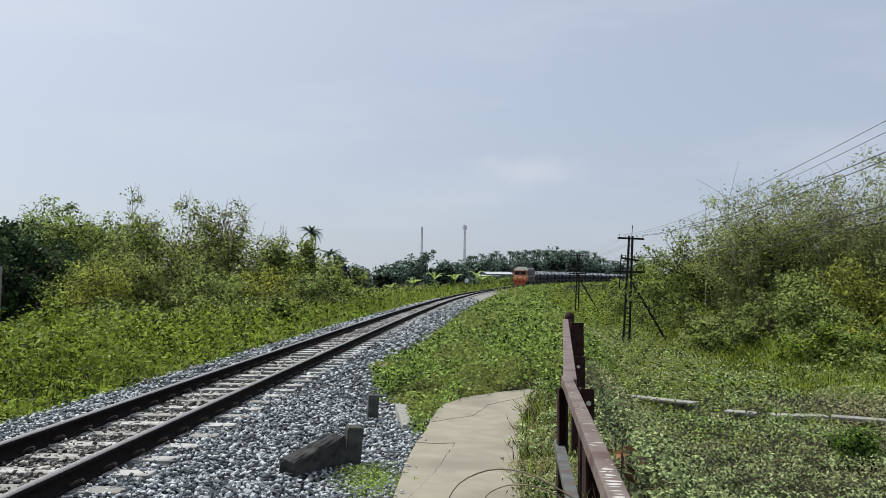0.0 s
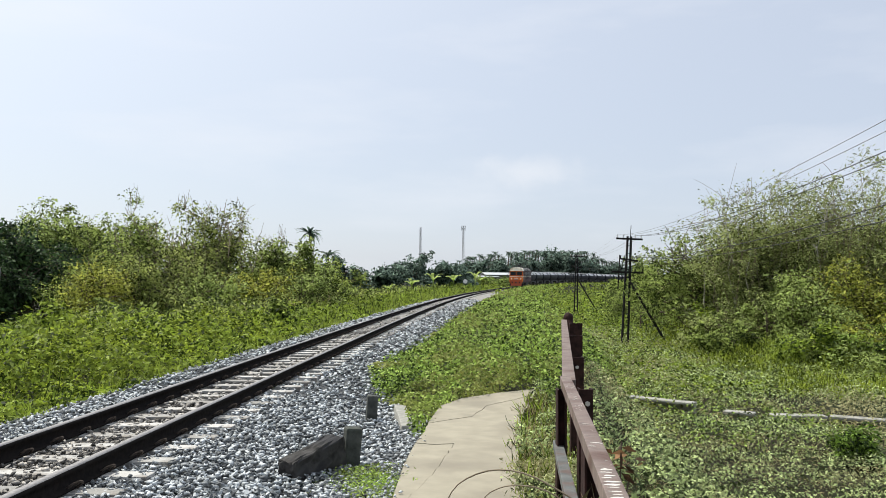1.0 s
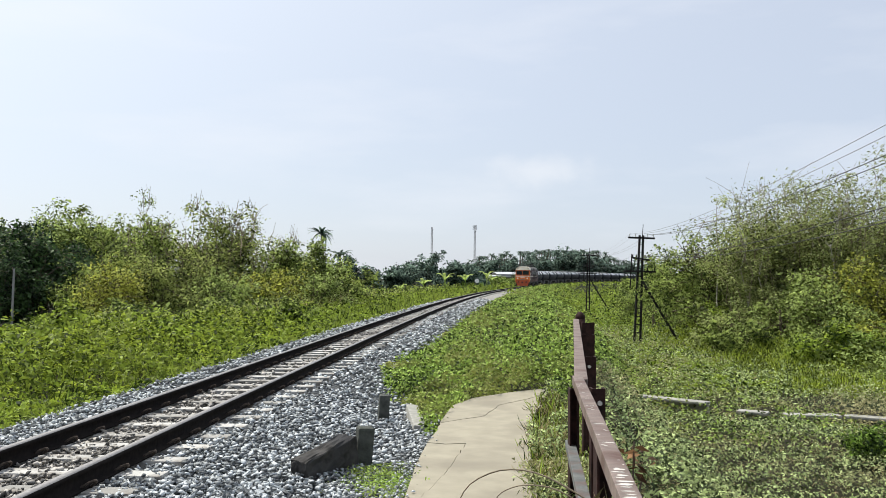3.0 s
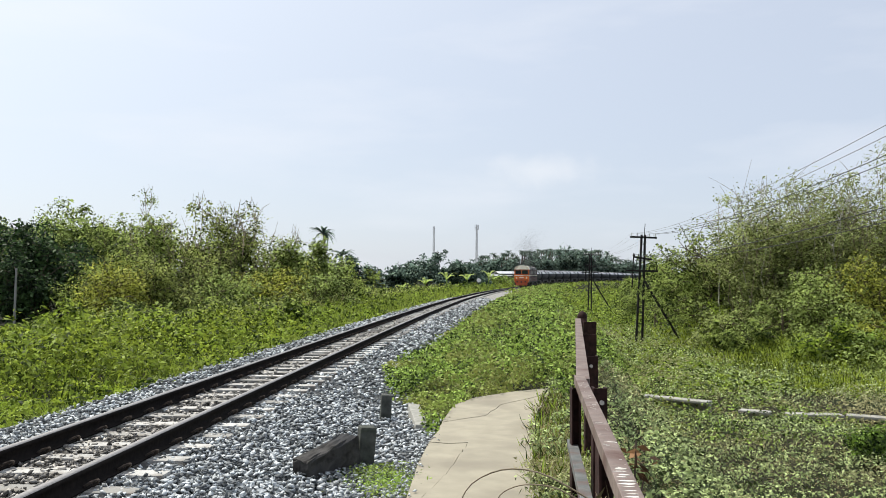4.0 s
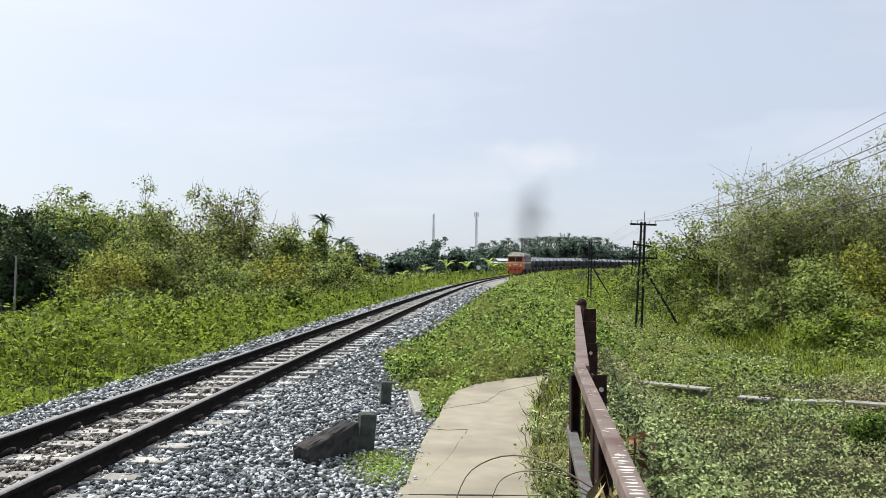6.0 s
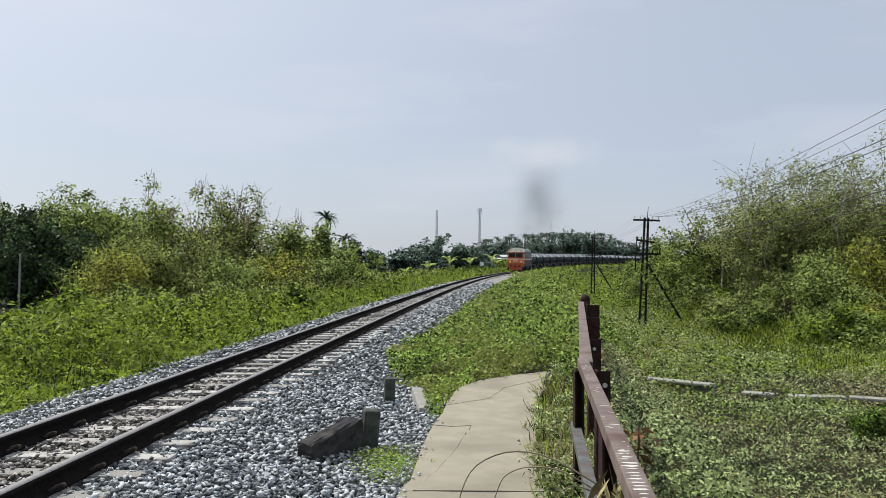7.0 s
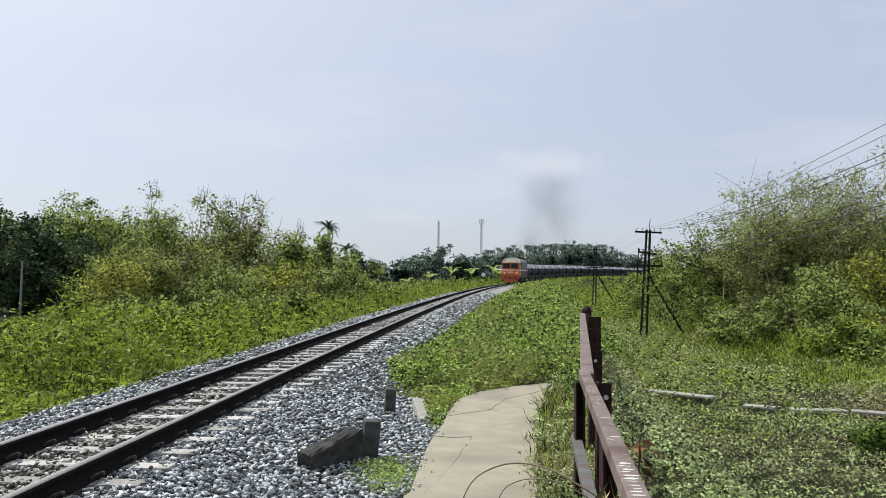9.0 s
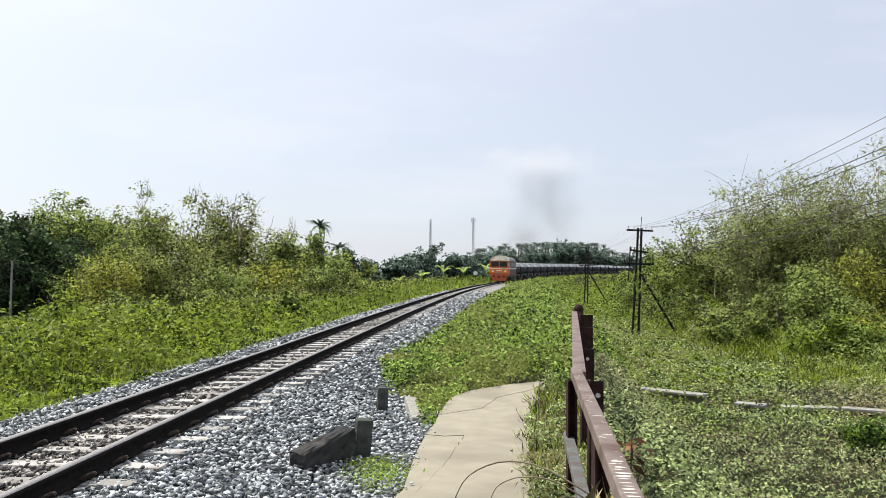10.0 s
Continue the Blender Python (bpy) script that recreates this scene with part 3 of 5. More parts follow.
        box(bm, (x, y + 0.05, (top_z - 0.7) / 2), (0.014, 0.1, top_z + 0.7))
        p = part("post", bm, M_POST, r)
        if y > 10:
            continue
        bm = bmesh.new()
        rod(bm, (x + 0.05, y - 0.012, top_z - 0.1), (x + 0.05, y - 0.03, top_z - 0.1), 0.018, n=6)
        part("bolt", bm, M_PEEL, p)
    bm = bmesh.new()
    bmesh.ops.create_uvsphere(bm, u_segments=16, v_segments=10, radius=0.1, matrix=Matrix.Translation((2.47, 17.05, z + 0.02)) @ Matrix.Diagonal((1, 1, 1.1, 1)))
    rod(bm, (2.47, 17.05, z + 0.02), (2.47, 17.05, -0.6), 0.096, n=16)
    part("end_post", bm, M_POST, r, "rounded rusty end post", True)


def make_dry_stems():
    rng = np.random.default_rng(14)
    s = thing("dry_grass_stalk", None, "long dry arching grass stalks leaning over the path", "grass")
    for pts, r in ((((0.66, 3.9, 0.45), (0.4, 3.95, 0.6), (0.22, 4.0, 0.605), (0.06, 4.05, 0.52), (0.0, 4.1, 0.36), (-0.02, 4.12, 0.2)), 0.0045),
                   (((0.66, 3.9, 0.42), (0.45, 3.9, 0.545), (0.3, 3.92, 0.55), (0.2, 3.95, 0.5), (0.16, 3.97, 0.38)), 0.004),
                   (((0.66, 3.9, 0.42), (0.5, 3.8, 0.5), (0.42, 3.75, 0.47), (0.4, 3.7, 0.33)), 0.0035),
                   (((0.66, 3.95, -0.3), (0.66, 3.92, 0.2), (0.66, 3.9, 0.45)), 0.006)):
        p = np.array(pts) + np.array([0, 0, 0.085])
        k = np.linspace(0, len(p) - 1, 18)
        q = np.stack([np.interp(k, np.arange(len(p)), p[:, i]) for i in range(3)], -1)
        for _ in range(2):
            q[1:-1] = (q[:-2] + q[1:-1] * 2 + q[2:]) / 4
        v, f = tubes([q], [(r, r * 0.5)], 6)
        raw("stalk", v, f, M_TWIG, s, smooth=True)
    pts = np.array([0.68, 3.75, 0.42]) + rng.normal(size=(60, 3)) * np.array([0.05, 0.1, 0.07])
    leaves("blade", pts, np.full(60, 0.16), 0.16, rng, M_STRAW, s, upright=True)
    d = thing("withered_plant", pose(0.862, 4.3, -0.4), "withered plant with curled orange-brown leaves", "plant")
    v, f = tubes([np.array([(0, 0, 0), (0.01, 0, 0.6), (0.03, 0.02, 1.16)]), np.array([(0.01, 0, 0.7), (0.07, 0.02, 0.98)])], [(0.008, 0.004)] * 2, 6)
    raw("stem", v, f, M_BARK, d)
    pts = np.array([0.035, 0.0, 1.1]) + rng.normal(size=(24, 3)) * np.array([0.022, 0.03, 0.05])
    tagged(leaves("withered_foliage", pts - np.array([0, 0, 0.05]), np.full(24, 0.07), 0.4, rng, M_DEADLEAF, d), kind="stuff")


# ---- telegraph poles and wires ----
ARMS = ((4.0, 0.72), (2.85, 0.52), (2.15, 0.85))


def make_pole(m):
    p = thing("telegraph_pole", m, "black telegraph pole of two old rails with crossarms", "utility pole", "telegraph poles")
    for s in (-1, 1):
        one_rod("leg", (s * 0.17, 0, -0.3), (s * 0.09, 0, 6.15), 0.065, M_POLE, p, n=6)
    for k in range(13):
        h = 0.35 + k * 0.44
        one_box("rung", (0, 0, h), (0.26, 0.04, 0.05), M_POLE, p)
    for (h, half), tilt in zip(ARMS, (0, 6, -1)):
        arm = one_box("crossarm", (0, -0.08, h + 2.0), (2 * half, 0.09, 0.1), M_POLE, p, Matrix.Rotation(radians(tilt), 4, "Y"))
        for x in (-half + 0.08, -half * 0.45, half * 0.45, half - 0.08):
            bm = bmesh.new()
            rod(bm, (x, -0.08, h + 2.05), (x, -0.08, h + 2.22), 0.025, 0.035, 8)
            part("insulator", bm, M_WHITE if h > 3.9 else M_POLE, arm)
    one_rod("spike", (0.05, 0, 6.1), (0.07, 0, 6.75), 0.018, M_POLE, p)
    one_rod("lower_stub", (-0.5, 0.0, 3.2), (-0.48, 0.0, 5.1), 0.03, M_POLE, p)
    return p


def make_poles():
    a = make_pole(pose(10.08, 48, -2.1, 0, 2.2, -8))
    brace = one_rod("brace", (0.15, -0.2, 3.6), (2.55, -1.2, -0.3), 0.07, M_POLE, a, label="slanting stay leg")
    b = copy_thing(a, pose(13.8, 90, -1.9, 0, 1.0, -8))
    c = copy_thing(a, pose(6.3, 5.5, -2.0, 0, 0, -8))
    spans = ((a, c), (b, a))
    for ai, (h, half) in enumerate(ARMS):
        for x in ((-half + 0.08, -half * 0.45, half * 0.45, half - 0.08), (-half + 0.08, half - 0.08), ())[ai]:
            paths = []
            for p, q in spans:
                u, w = p.matrix_basis @ Vector((x, -0.08, h + 2.2)), q.matrix_basis @ Vector((x, -0.08, h + 2.2))
                k = np.linspace(0, 1, 24)[:, None]
                paths.append(np.array(u) * (1 - k) + np.array(w) * k - np.array([0, 0, 0.55]) * 4 * k * (1 - k))
            thick = 0.006 if ai == 0 and x < 0 else 0.009
            v, f = tubes(paths, [(thick, thick), (thick * 0.55, thick * 0.55)], 5)
            tagged(raw("overhead_wire", v, f, M_WIREGREY if ai == 0 and x < 0 else M_WIRE), "thin sagging overhead telegraph wire", "wire", "overhead wires")


# ---- plants ----
def arch(rng, a, h, spread, bend, n=7):
    """A stem that rises from a and leans over."""
    ang = rng.uniform(0, 2 * np.pi)
    k = np.linspace(0, 1, n)
    out = spread * (k + bend * k ** 3)
    wob = rng.normal(0, 0.04 * h, (n, 3)) * k[:, None]
    return np.stack([a[0] + out * np.cos(ang), a[1] + out * np.sin(ang), a[2] + h * k * (1 - 0.25 * bend * k ** 3)], -1) + wob


def make_tree(name, seed, x, y, height, width, mat, label, category="tree", n_leaves=14000, leaf=0.2, slim=0.5, n_limbs=30, low=0.12, spill=0.075, twigs=0, bark=None, group="", deep=None):
    """Trunk, limbs and a ragged crown of leaves that sit round the limbs' outer parts."""
    rng = np.random.default_rng(seed)
    z = float(terrain(x, y)) - 0.05
    t = thing(name, pose(x, y, z), label, category, group)
    paths, radii, tips = [], [], []
    trunk = np.stack([rng.normal(0, 0.05, 6).cumsum(), rng.normal(0, 0.05, 6).cumsum(), np.linspace(0, height * 0.62, 6)], -1)
    paths.append(trunk)
    radii.append((0.028 * height, 0.012 * height))
    for k in range(n_limbs):
        i = rng.integers(0, 5)
        a = trunk[i] * (1 - 0.5) + trunk[i + 1] * 0.5
        ang = rng.uniform(0, 2 * np.pi)
        rad = width / 2 * np.sqrt(rng.uniform(0.1, 1))
        top = height * (low + (1 - low) * rng.uniform(0.1, 1) ** 0.72) * (1 - 0.36 * (rad / (width / 2)) ** 2)
        e = np.array([rad * np.cos(ang), rad * np.sin(ang) * (0.75 if deep is None else deep), max(top, a[2] * 0.6)])
        q = np.linspace(0, 1, 6)[:, None]
        p = a * (1 - q) + e * q + np.array([0, 0, 0.12 * height]) * (q * (1 - q)) + rng.normal(0, 0.03 * height, (6, 3)) * q * (1 - q) * 2
        paths.append(p)
        radii.append((0.009 * height, 0.0025 * height))
        tips.append(p)
        for j in range(3):
            b = p[rng.integers(2, 6)]
            s = b + rng.normal(0, 0.11 * height, 3) + np.array([0, 0, 0.05 * height])
            p2 = b[None] * (1 - q[::2]) + s[None] * q[::2]
            paths.append(p2)
            radii.append((0.004 * height, 0.0015 * height))
            tips.append(p2)
    for k in range(twigs * 3):
        b = tips[rng.integers(0, len(tips))][-1]
        top = b + np.array([rng.normal(0, 0.035), rng.normal(0, 0.035), rng.uniform(0.06, 0.17)]) * height
        q = np.linspace(0, 1, 5)[:, None]
        paths.append(b[None] * (1 - q) + top[None] * q + rng.normal(0, 0.03, (5, 3)))
        radii.append((0.0026 * height, 0.0011 * height))
    v, f = tubes(paths, radii, 3)
    raw("trunk", v, f, bark or M_BARK, t, smooth=True)
    allp = np.concatenate([p[len(p) // 3:] for p in tips])
    n_leaves = int(n_leaves * (1.0 if y > 100 else 1.12))
    leaf = leaf * (1.2 if y > 100 else 1.08)
    hub = allp[rng.choice(len(allp), min(len(allp), 110 + n_leaves // 150), replace=False)]
    own = rng.integers(0, len(hub), n_leaves)
    c = hub[own]
    sc = rng.uniform(0.45, 1.25, len(hub))[own] * spill * 0.85 * height
    w = rng.normal(size=(n_leaves, 3))
    w *= (1.75 * rng.uniform(0, 1, n_leaves) ** 0.4 / np.linalg.norm(w, axis=1))[:, None]
    pts = c + w * sc[:, None] * np.array([1, 1, 0.75])
    pts[:, 2] = np.maximum(pts[:, 2], rng.uniform(0.05, 0.4, n_leaves))
    leaves("crown", pts, leaf * np.where(rng.uniform(0, 1, n_leaves) < 0.6, 0.62, 1.05), slim, rng, mat, t)
    return t


def make_bamboo(seed, x, y, height, width, n_culms=70, n_leaves=34000, leaf=0.22, mat=None, label="", base=None):
    """A clump of leaning culms with narrow leaves along their upper parts."""
    rng = np.random.default_rng(seed)
    z = float(terrain(x, y)) - 0.05
    t = thing("bamboo_clump", pose(x, y, z), label or "tall pale green bamboo thicket with dry bare tips", "bamboo", "bamboo thicket")
    paths, radii = [], []
    for k in range(n_culms):
        a = np.array([rng.normal(0, width * 0.16), rng.normal(0, width * 0.12), 0])
        h = height * rng.uniform(0.6, 1.0)
        p = arch(rng, a, h, width * rng.uniform(0.05, 0.42), rng.uniform(0.0, 0.6))
        paths.append(p)
        radii.append((0.026, 0.01))
        for j in range(3):
            b = p[rng.integers(2, 7)]
            e = b + rng.normal(0, 0.09 * height, 3) + np.array([0, 0, 0.04 * height])
            q = np.linspace(0, 1, 4)[:, None]
            paths.append(b[None] * (1 - q) + e[None] * q + np.array([0, 0, -0.06]) * q ** 2 * height * 0.3)
            radii.append((0.01, 0.005))
    v, f = tubes(paths, radii, 4)
    raw("culm", v, f, M_TWIG, t, smooth=True)
    dry, radii = [], []
    for k in range(11):
        a = np.array([rng.normal(0, width * 0.22), rng.normal(0, width * 0.16), 0])
        p = arch(rng, a, height * rng.uniform(0.75, 0.97), width * rng.uniform(0.0, 0.14), 0.2)
        dry.append(p)
        radii.append((0.03, 0.012))
        for j in range(9):
            b = p[rng.integers(3, 7)]
            q = np.linspace(0, 1, 3)[:, None]
            dry.append(b + q * (rng.normal(0, 0.045, 3) + np.array([0, 0, 0.05])) * height)
            radii.append((0.012, 0.006))
    v, f = tubes(dry, radii, 4)
    raw("dry_culm", v, f, M_DRYCULM, t, "bleached bare culms", True)
    allp = np.concatenate([p[1:] for p in paths])
    wt = np.clip(1.45 - allp[:, 2] / height, 0.4, 1)
    hub = allp[rng.choice(len(allp), 120 + n_leaves // 60, p=wt / wt.sum())]
    own = rng.integers(0, len(hub), n_leaves)
    wide = rng.uniform(0.5, 1.35, len(hub))[own]
    pts = hub[own] + rng.normal(size=(n_leaves, 3)) * np.array([0.3, 0.3, 0.24]) * (height / 8) * wide[:, None]
    pts[:, 2] -= np.abs(rng.normal(0, 0.16, n_leaves))
    pts[:, 2] = np.maximum(pts[:, 2], 0.1)
    leaves("foliage", pts, leaf * np.where(rng.uniform(0, 1, n_leaves) < 0.55, 0.6, 0.95), 0.3, rng, mat or M_BAMBOO, t)
    return t


def mounds(x, y, cell, seed):
    """Rounded heaps of uneven size on a jittered grid: 0 between them, up to 1 on their tops."""
    ix, iy = np.floor(x / cell), np.floor(y / cell)
    best = np.zeros(len(x))

    def rnd(a, b, k):
        v = np.sin(a * 127.1 + b * 311.7 + k * 74.7 + seed * 19.3) * 43758.5453
        return v - np.floor(v)
    for dx in (-1, 0, 1):
        for dy in (-1, 0, 1):
            a, b = ix + dx, iy + dy
            cx, cy = (a + rnd(a, b, 1)) * cell, (b + rnd(a, b, 2)) * cell
            r = cell * (0.45 + 0.55 * rnd(a, b, 3))
            d = 1 - ((x - cx) ** 2 + (y - cy) ** 2) / r ** 2
            best = np.maximum(best, np.sqrt(np.maximum(d, 0)) * (0.45 + 0.55 * rnd(a, b, 4)))
    return best


def cover(name, seed, n, pick, size, width, height, mat, label, up=0.22, upright=False, y0=5.0, y1=150.0, power=1.0, cell=1.7, gap=0.6):
    """Low plants: leaves over a stretch of ground. pick(x range and keep) gives the stretch; height gives how high they stand."""
    rng = np.random.default_rng(seed)
    y = y0 * (y1 / y0) ** (rng.uniform(0, 1, n) ** power)
    x, keep = pick(y, rng)
    x, y = x[keep], y[keep]
    fine = mounds(x, y, cell * 0.36, seed + 5)
    there = rng.uniform(0, 1, len(x)) < 1 - gap + 1.5 * fine
    x, y, fine = x[there], y[there], fine[there]
    heap = 0.55 * mounds(x, y, cell, seed) + 0.5 * fine
    h = height(x, y) * (0.06 + 1.3 * heap) * (1 - 0.75 * rng.uniform(0, 1, len(x)) ** 2.2)
    z = terrain(x, y) + h
    s = size * np.clip((y / 14) ** 0.55, 0.75, 5)
    ob = leaves(name, np.stack([x, y, z], -1), s, width, rng, mat, None, "", up, upright)
    return tagged(ob, label, "plants", kind="stuff")


def railing_x(y):
    return np.where(y < 6.8, 0.34 + 0.0935 * y, 0.98 + (y - 6.8) * 0.139)


def by_drain(x, y):
    """1 along the drain's edge and just before it, where the plants stay low."""
    return np.exp(-((y + 0.9 - (24.3 - 0.55 * (x - 5.1))) / 1.2) ** 2)


def make_covers():
    def bank(y, rng):
        o = stone_edge(y) + rng.uniform(-0.02, 1, len(y)) * (9 + 0.05 * y)
        x, _ = beside(y, o)
        lip = np.interp(y, (10.4, 10.9, 12.4, 13.2, 13.9, 14.6, 15.2), (-0.25, -0.17, -0.02, 0.3, 0.9, 1.75, 3.0))
        clear = (x < lip + rng.normal(0, 0.03, len(y))) | (x > 1.5 + (14 - y) * 0.05)
        right = x > railing_x(y) + 0.6 + rng.normal(0, 0.4, len(y))
        thin = right & (y < 25 + rng.normal(0, 2.5, len(y))) & (rng.uniform(0, 1, len(y)) > 0.12)
        return x, clear & ((x < railing_x(y) - 0.1) | (y > 17.5)) & ~thin
    cover("creeper_bank", 21, 100000, bank, 0.078, 0.58, lambda x, y: 0.14 + 0.7 * smooth(0, 1.6, x - track_x(y) - stone_edge(y)) - 0.64 * smooth(6.5, 10, x - track_x(y)), M_CREEPER, "dense green creepers over the railway bank", y0=10.4, y1=190)

    cover("creeper_mound", 37, 70000, bank, 0.064, 0.58, lambda x, y: 0.3 + 0.32 * smooth(0, 1.4, x - track_x(y) - stone_edge(y)), M_CREEPER, "lush green creepers heaped beside the path", y0=10.4, y1=21, cell=1.1, gap=0.45)

    def field(y, rng):
        x = railing_x(y) + 0.25 + rng.uniform(0, 1, len(y)) * (y * 0.62 + 1 - 0.3 * railing_x(np.minimum(y, 18)))
        return x, x > 0
    def edge(y, rng):
        x = 12.5 + rng.uniform(0, 1, len(y)) * (y * 0.45)
        return x, x < 0.66 * y
    cover("thicket_edge", 35, 40000, edge, 0.1, 0.45, lambda x, y: (0.5 + 1.6 * smooth(28.5, 36, y)) * smooth(12, 15.5, x), M_LIGHTLEAF, "bright green undergrowth before the thicket", y0=28.5, y1=38, cell=2.2)
    cover("field_plants", 22, 118000, field, 0.067, 0.46, lambda x, y: (0.42 + 0.1 * smooth(18, 40, y)) * (1 - 0.82 * by_drain(x, y)), M_FIELD, "low mixed grey-green weeds on the lower field", y0=6.0, y1=60, power=1.15, cell=0.75, gap=0.68)
    cover("field_straw", 23, 22000, field, 0.12, 0.1, lambda x, y: 0.25 + 0 * x, M_STRAW, "thin dry stems among the low weeds", y0=6.5, y1=40)

    def meadow(y, rng):
        x = railing_x(np.minimum(y, 30)) + 3 + rng.uniform(0, 1, len(y)) * (y * 0.6)
        return x, x > 4
    cover("meadow_plants", 24, 62000, meadow, 0.11, 0.5, lambda x, y: 0.28 * (1 - 0.8 * by_drain(x, y)) + 1.6 * smooth(27, 37, y) * smooth(12.5, 17, x), M_WEED, "bright green weeds before the thicket", y0=26.5, y1=110)

    def slope(y, rng):
        x = 10.9 + rng.uniform(0, 1, len(y)) * (0.6 * y - 9)
        return x, (mounds(x, y, 3.1, 47) > 0.12) & (np.hypot(x - 10.06, (y - 48) * 0.4) > 0.7)
    cover("slope_grass", 39, 34000, slope, 0.2, 0.07, lambda x, y: 0.25 + 0.85 * smooth(28, 38, y) * smooth(10, 14, x), M_LUSH, "tall soft yellow-green grass before the thicket", upright=True, y0=27, y1=52, cell=1.6, gap=0.7)

    def verge(y, rng):
        o = -1.8 - rng.uniform(0, 1, len(y)) ** 1.2 * (9 + 0.09 * y)
        x, _ = beside(y, o)
        return x, x < 1e3
    cover("verge_weeds", 25, 88000, verge, 0.115, 0.45, lambda x, y: 0.36 + (1.0 - 0.35 * smooth(18, 28, y)) * smooth(1.9, 5.0, np.abs(x - track_x(y))) - 0.1 * smooth(7, 12, np.abs(x - track_x(y))), M_WEED, "tall lush green weeds along the track", y0=6.5, y1=190, power=1.22, cell=1.5, gap=0.5)
    def near_verge(y, rng):
        x, _ = beside(y, -2.3 - rng.uniform(0, 1, len(y)) * 7.5)
        return x, x < 1e3
    cover("verge_clumps", 38, 42000, near_verge, 0.1, 0.42, lambda x, y: 0.3 + 0.75 * smooth(2.2, 4.5, np.abs(x - track_x(y))), M_LUSH, "soft yellow-green leafy weeds beside the track", y0=8.5, y1=30, cell=1.2, gap=0.85)

    def shrubs(y, rng):
        x, _ = beside(y, -4.5 - rng.uniform(0, 1, len(y)) * (7 + 0.12 * y))
        return x, (mounds(x, y, 3.4, 41) > 0.25) & (x > -0.43 * y)
    cover("verge_shrubs", 33, 60000, shrubs, 0.11, 0.4, lambda x, y: 0.5 + 1.3 * mounds(x, y, 3.4, 41), M_BROWNLEAF, "olive green shrubs standing among the weeds", y0=12, y1=110, cell=1.2)
    cover("verge_stalks", 34, 3200, shrubs, 0.34, 0.04, lambda x, y: 0.8 + 0 * x, M_STRAW, "thin dry stalks among the weeds", upright=True, y0=12, y1=70)
    cover("verge_grass", 26, 17000, verge, 0.36, 0.06, lambda x, y: 0.1 + 0.35 * smooth(1.9, 6, np.abs(x - track_x(y))), M_WEED, "long green grass blades along the track", upright=True, y0=6.5, y1=150)

    def far_side(y, rng):
        o = 1.7 + rng.uniform(0, 1, len(y)) * 45
        x, _ = beside(y, o)
        return x, x > -50
    cover("far_bank_grass", 30, 18000, far_side, 0.16, 0.35, lambda x, y: 0.5 + 0 * x, M_WEED, "green grass on the far bank", y0=110, y1=400)

    def strip(y, rng):
        a = np.interp(y, (2, 5, 7.6, 9.95, 11.8, 13.7), (0.53, 0.62, 0.72, 0.88, 1.1, 1.5)) - 0.04
        b = railing_x(y) + 0.15
        return a + (b - a + 0.1) * rng.uniform(0, 1, len(y)) - np.abs(rng.normal(0, 0.06, len(y))) * (lumps(y * 3, y * 5) > 0), y > 0
    cover("path_grass", 27, 9500, strip, 0.2, 0.07, lambda x, y: 0.1 + 0 * x, M_STRAW, "dry yellow grass between path and railing", upright=True, y0=3.0, y1=13.5)
    cover("path_weeds", 28, 15000, strip, 0.065, 0.4, lambda x, y: 0.32 + 0 * x, M_FIELD, "small green weeds between path and railing", y0=3.0, y1=14)

    cover("path_blades", 36, 2600, strip, 0.26, 0.06, lambda x, y: 0.16 + 0 * x, M_WEED, "long green grass blades beside the railing", upright=True, y0=3.0, y1=13.5)

    def tuft(y, rng):
        return -0.62 + rng.normal(0, 0.22, len(y)) - 0.3 * (y - 8), y > 0
    cover("ballast_weeds", 29, 1800, tuft, 0.06, 0.3, lambda x, y: 0.14 + 0 * x, M_CREEPER, "thin weeds growing through the ballast", y0=7.4, y1=8.7)


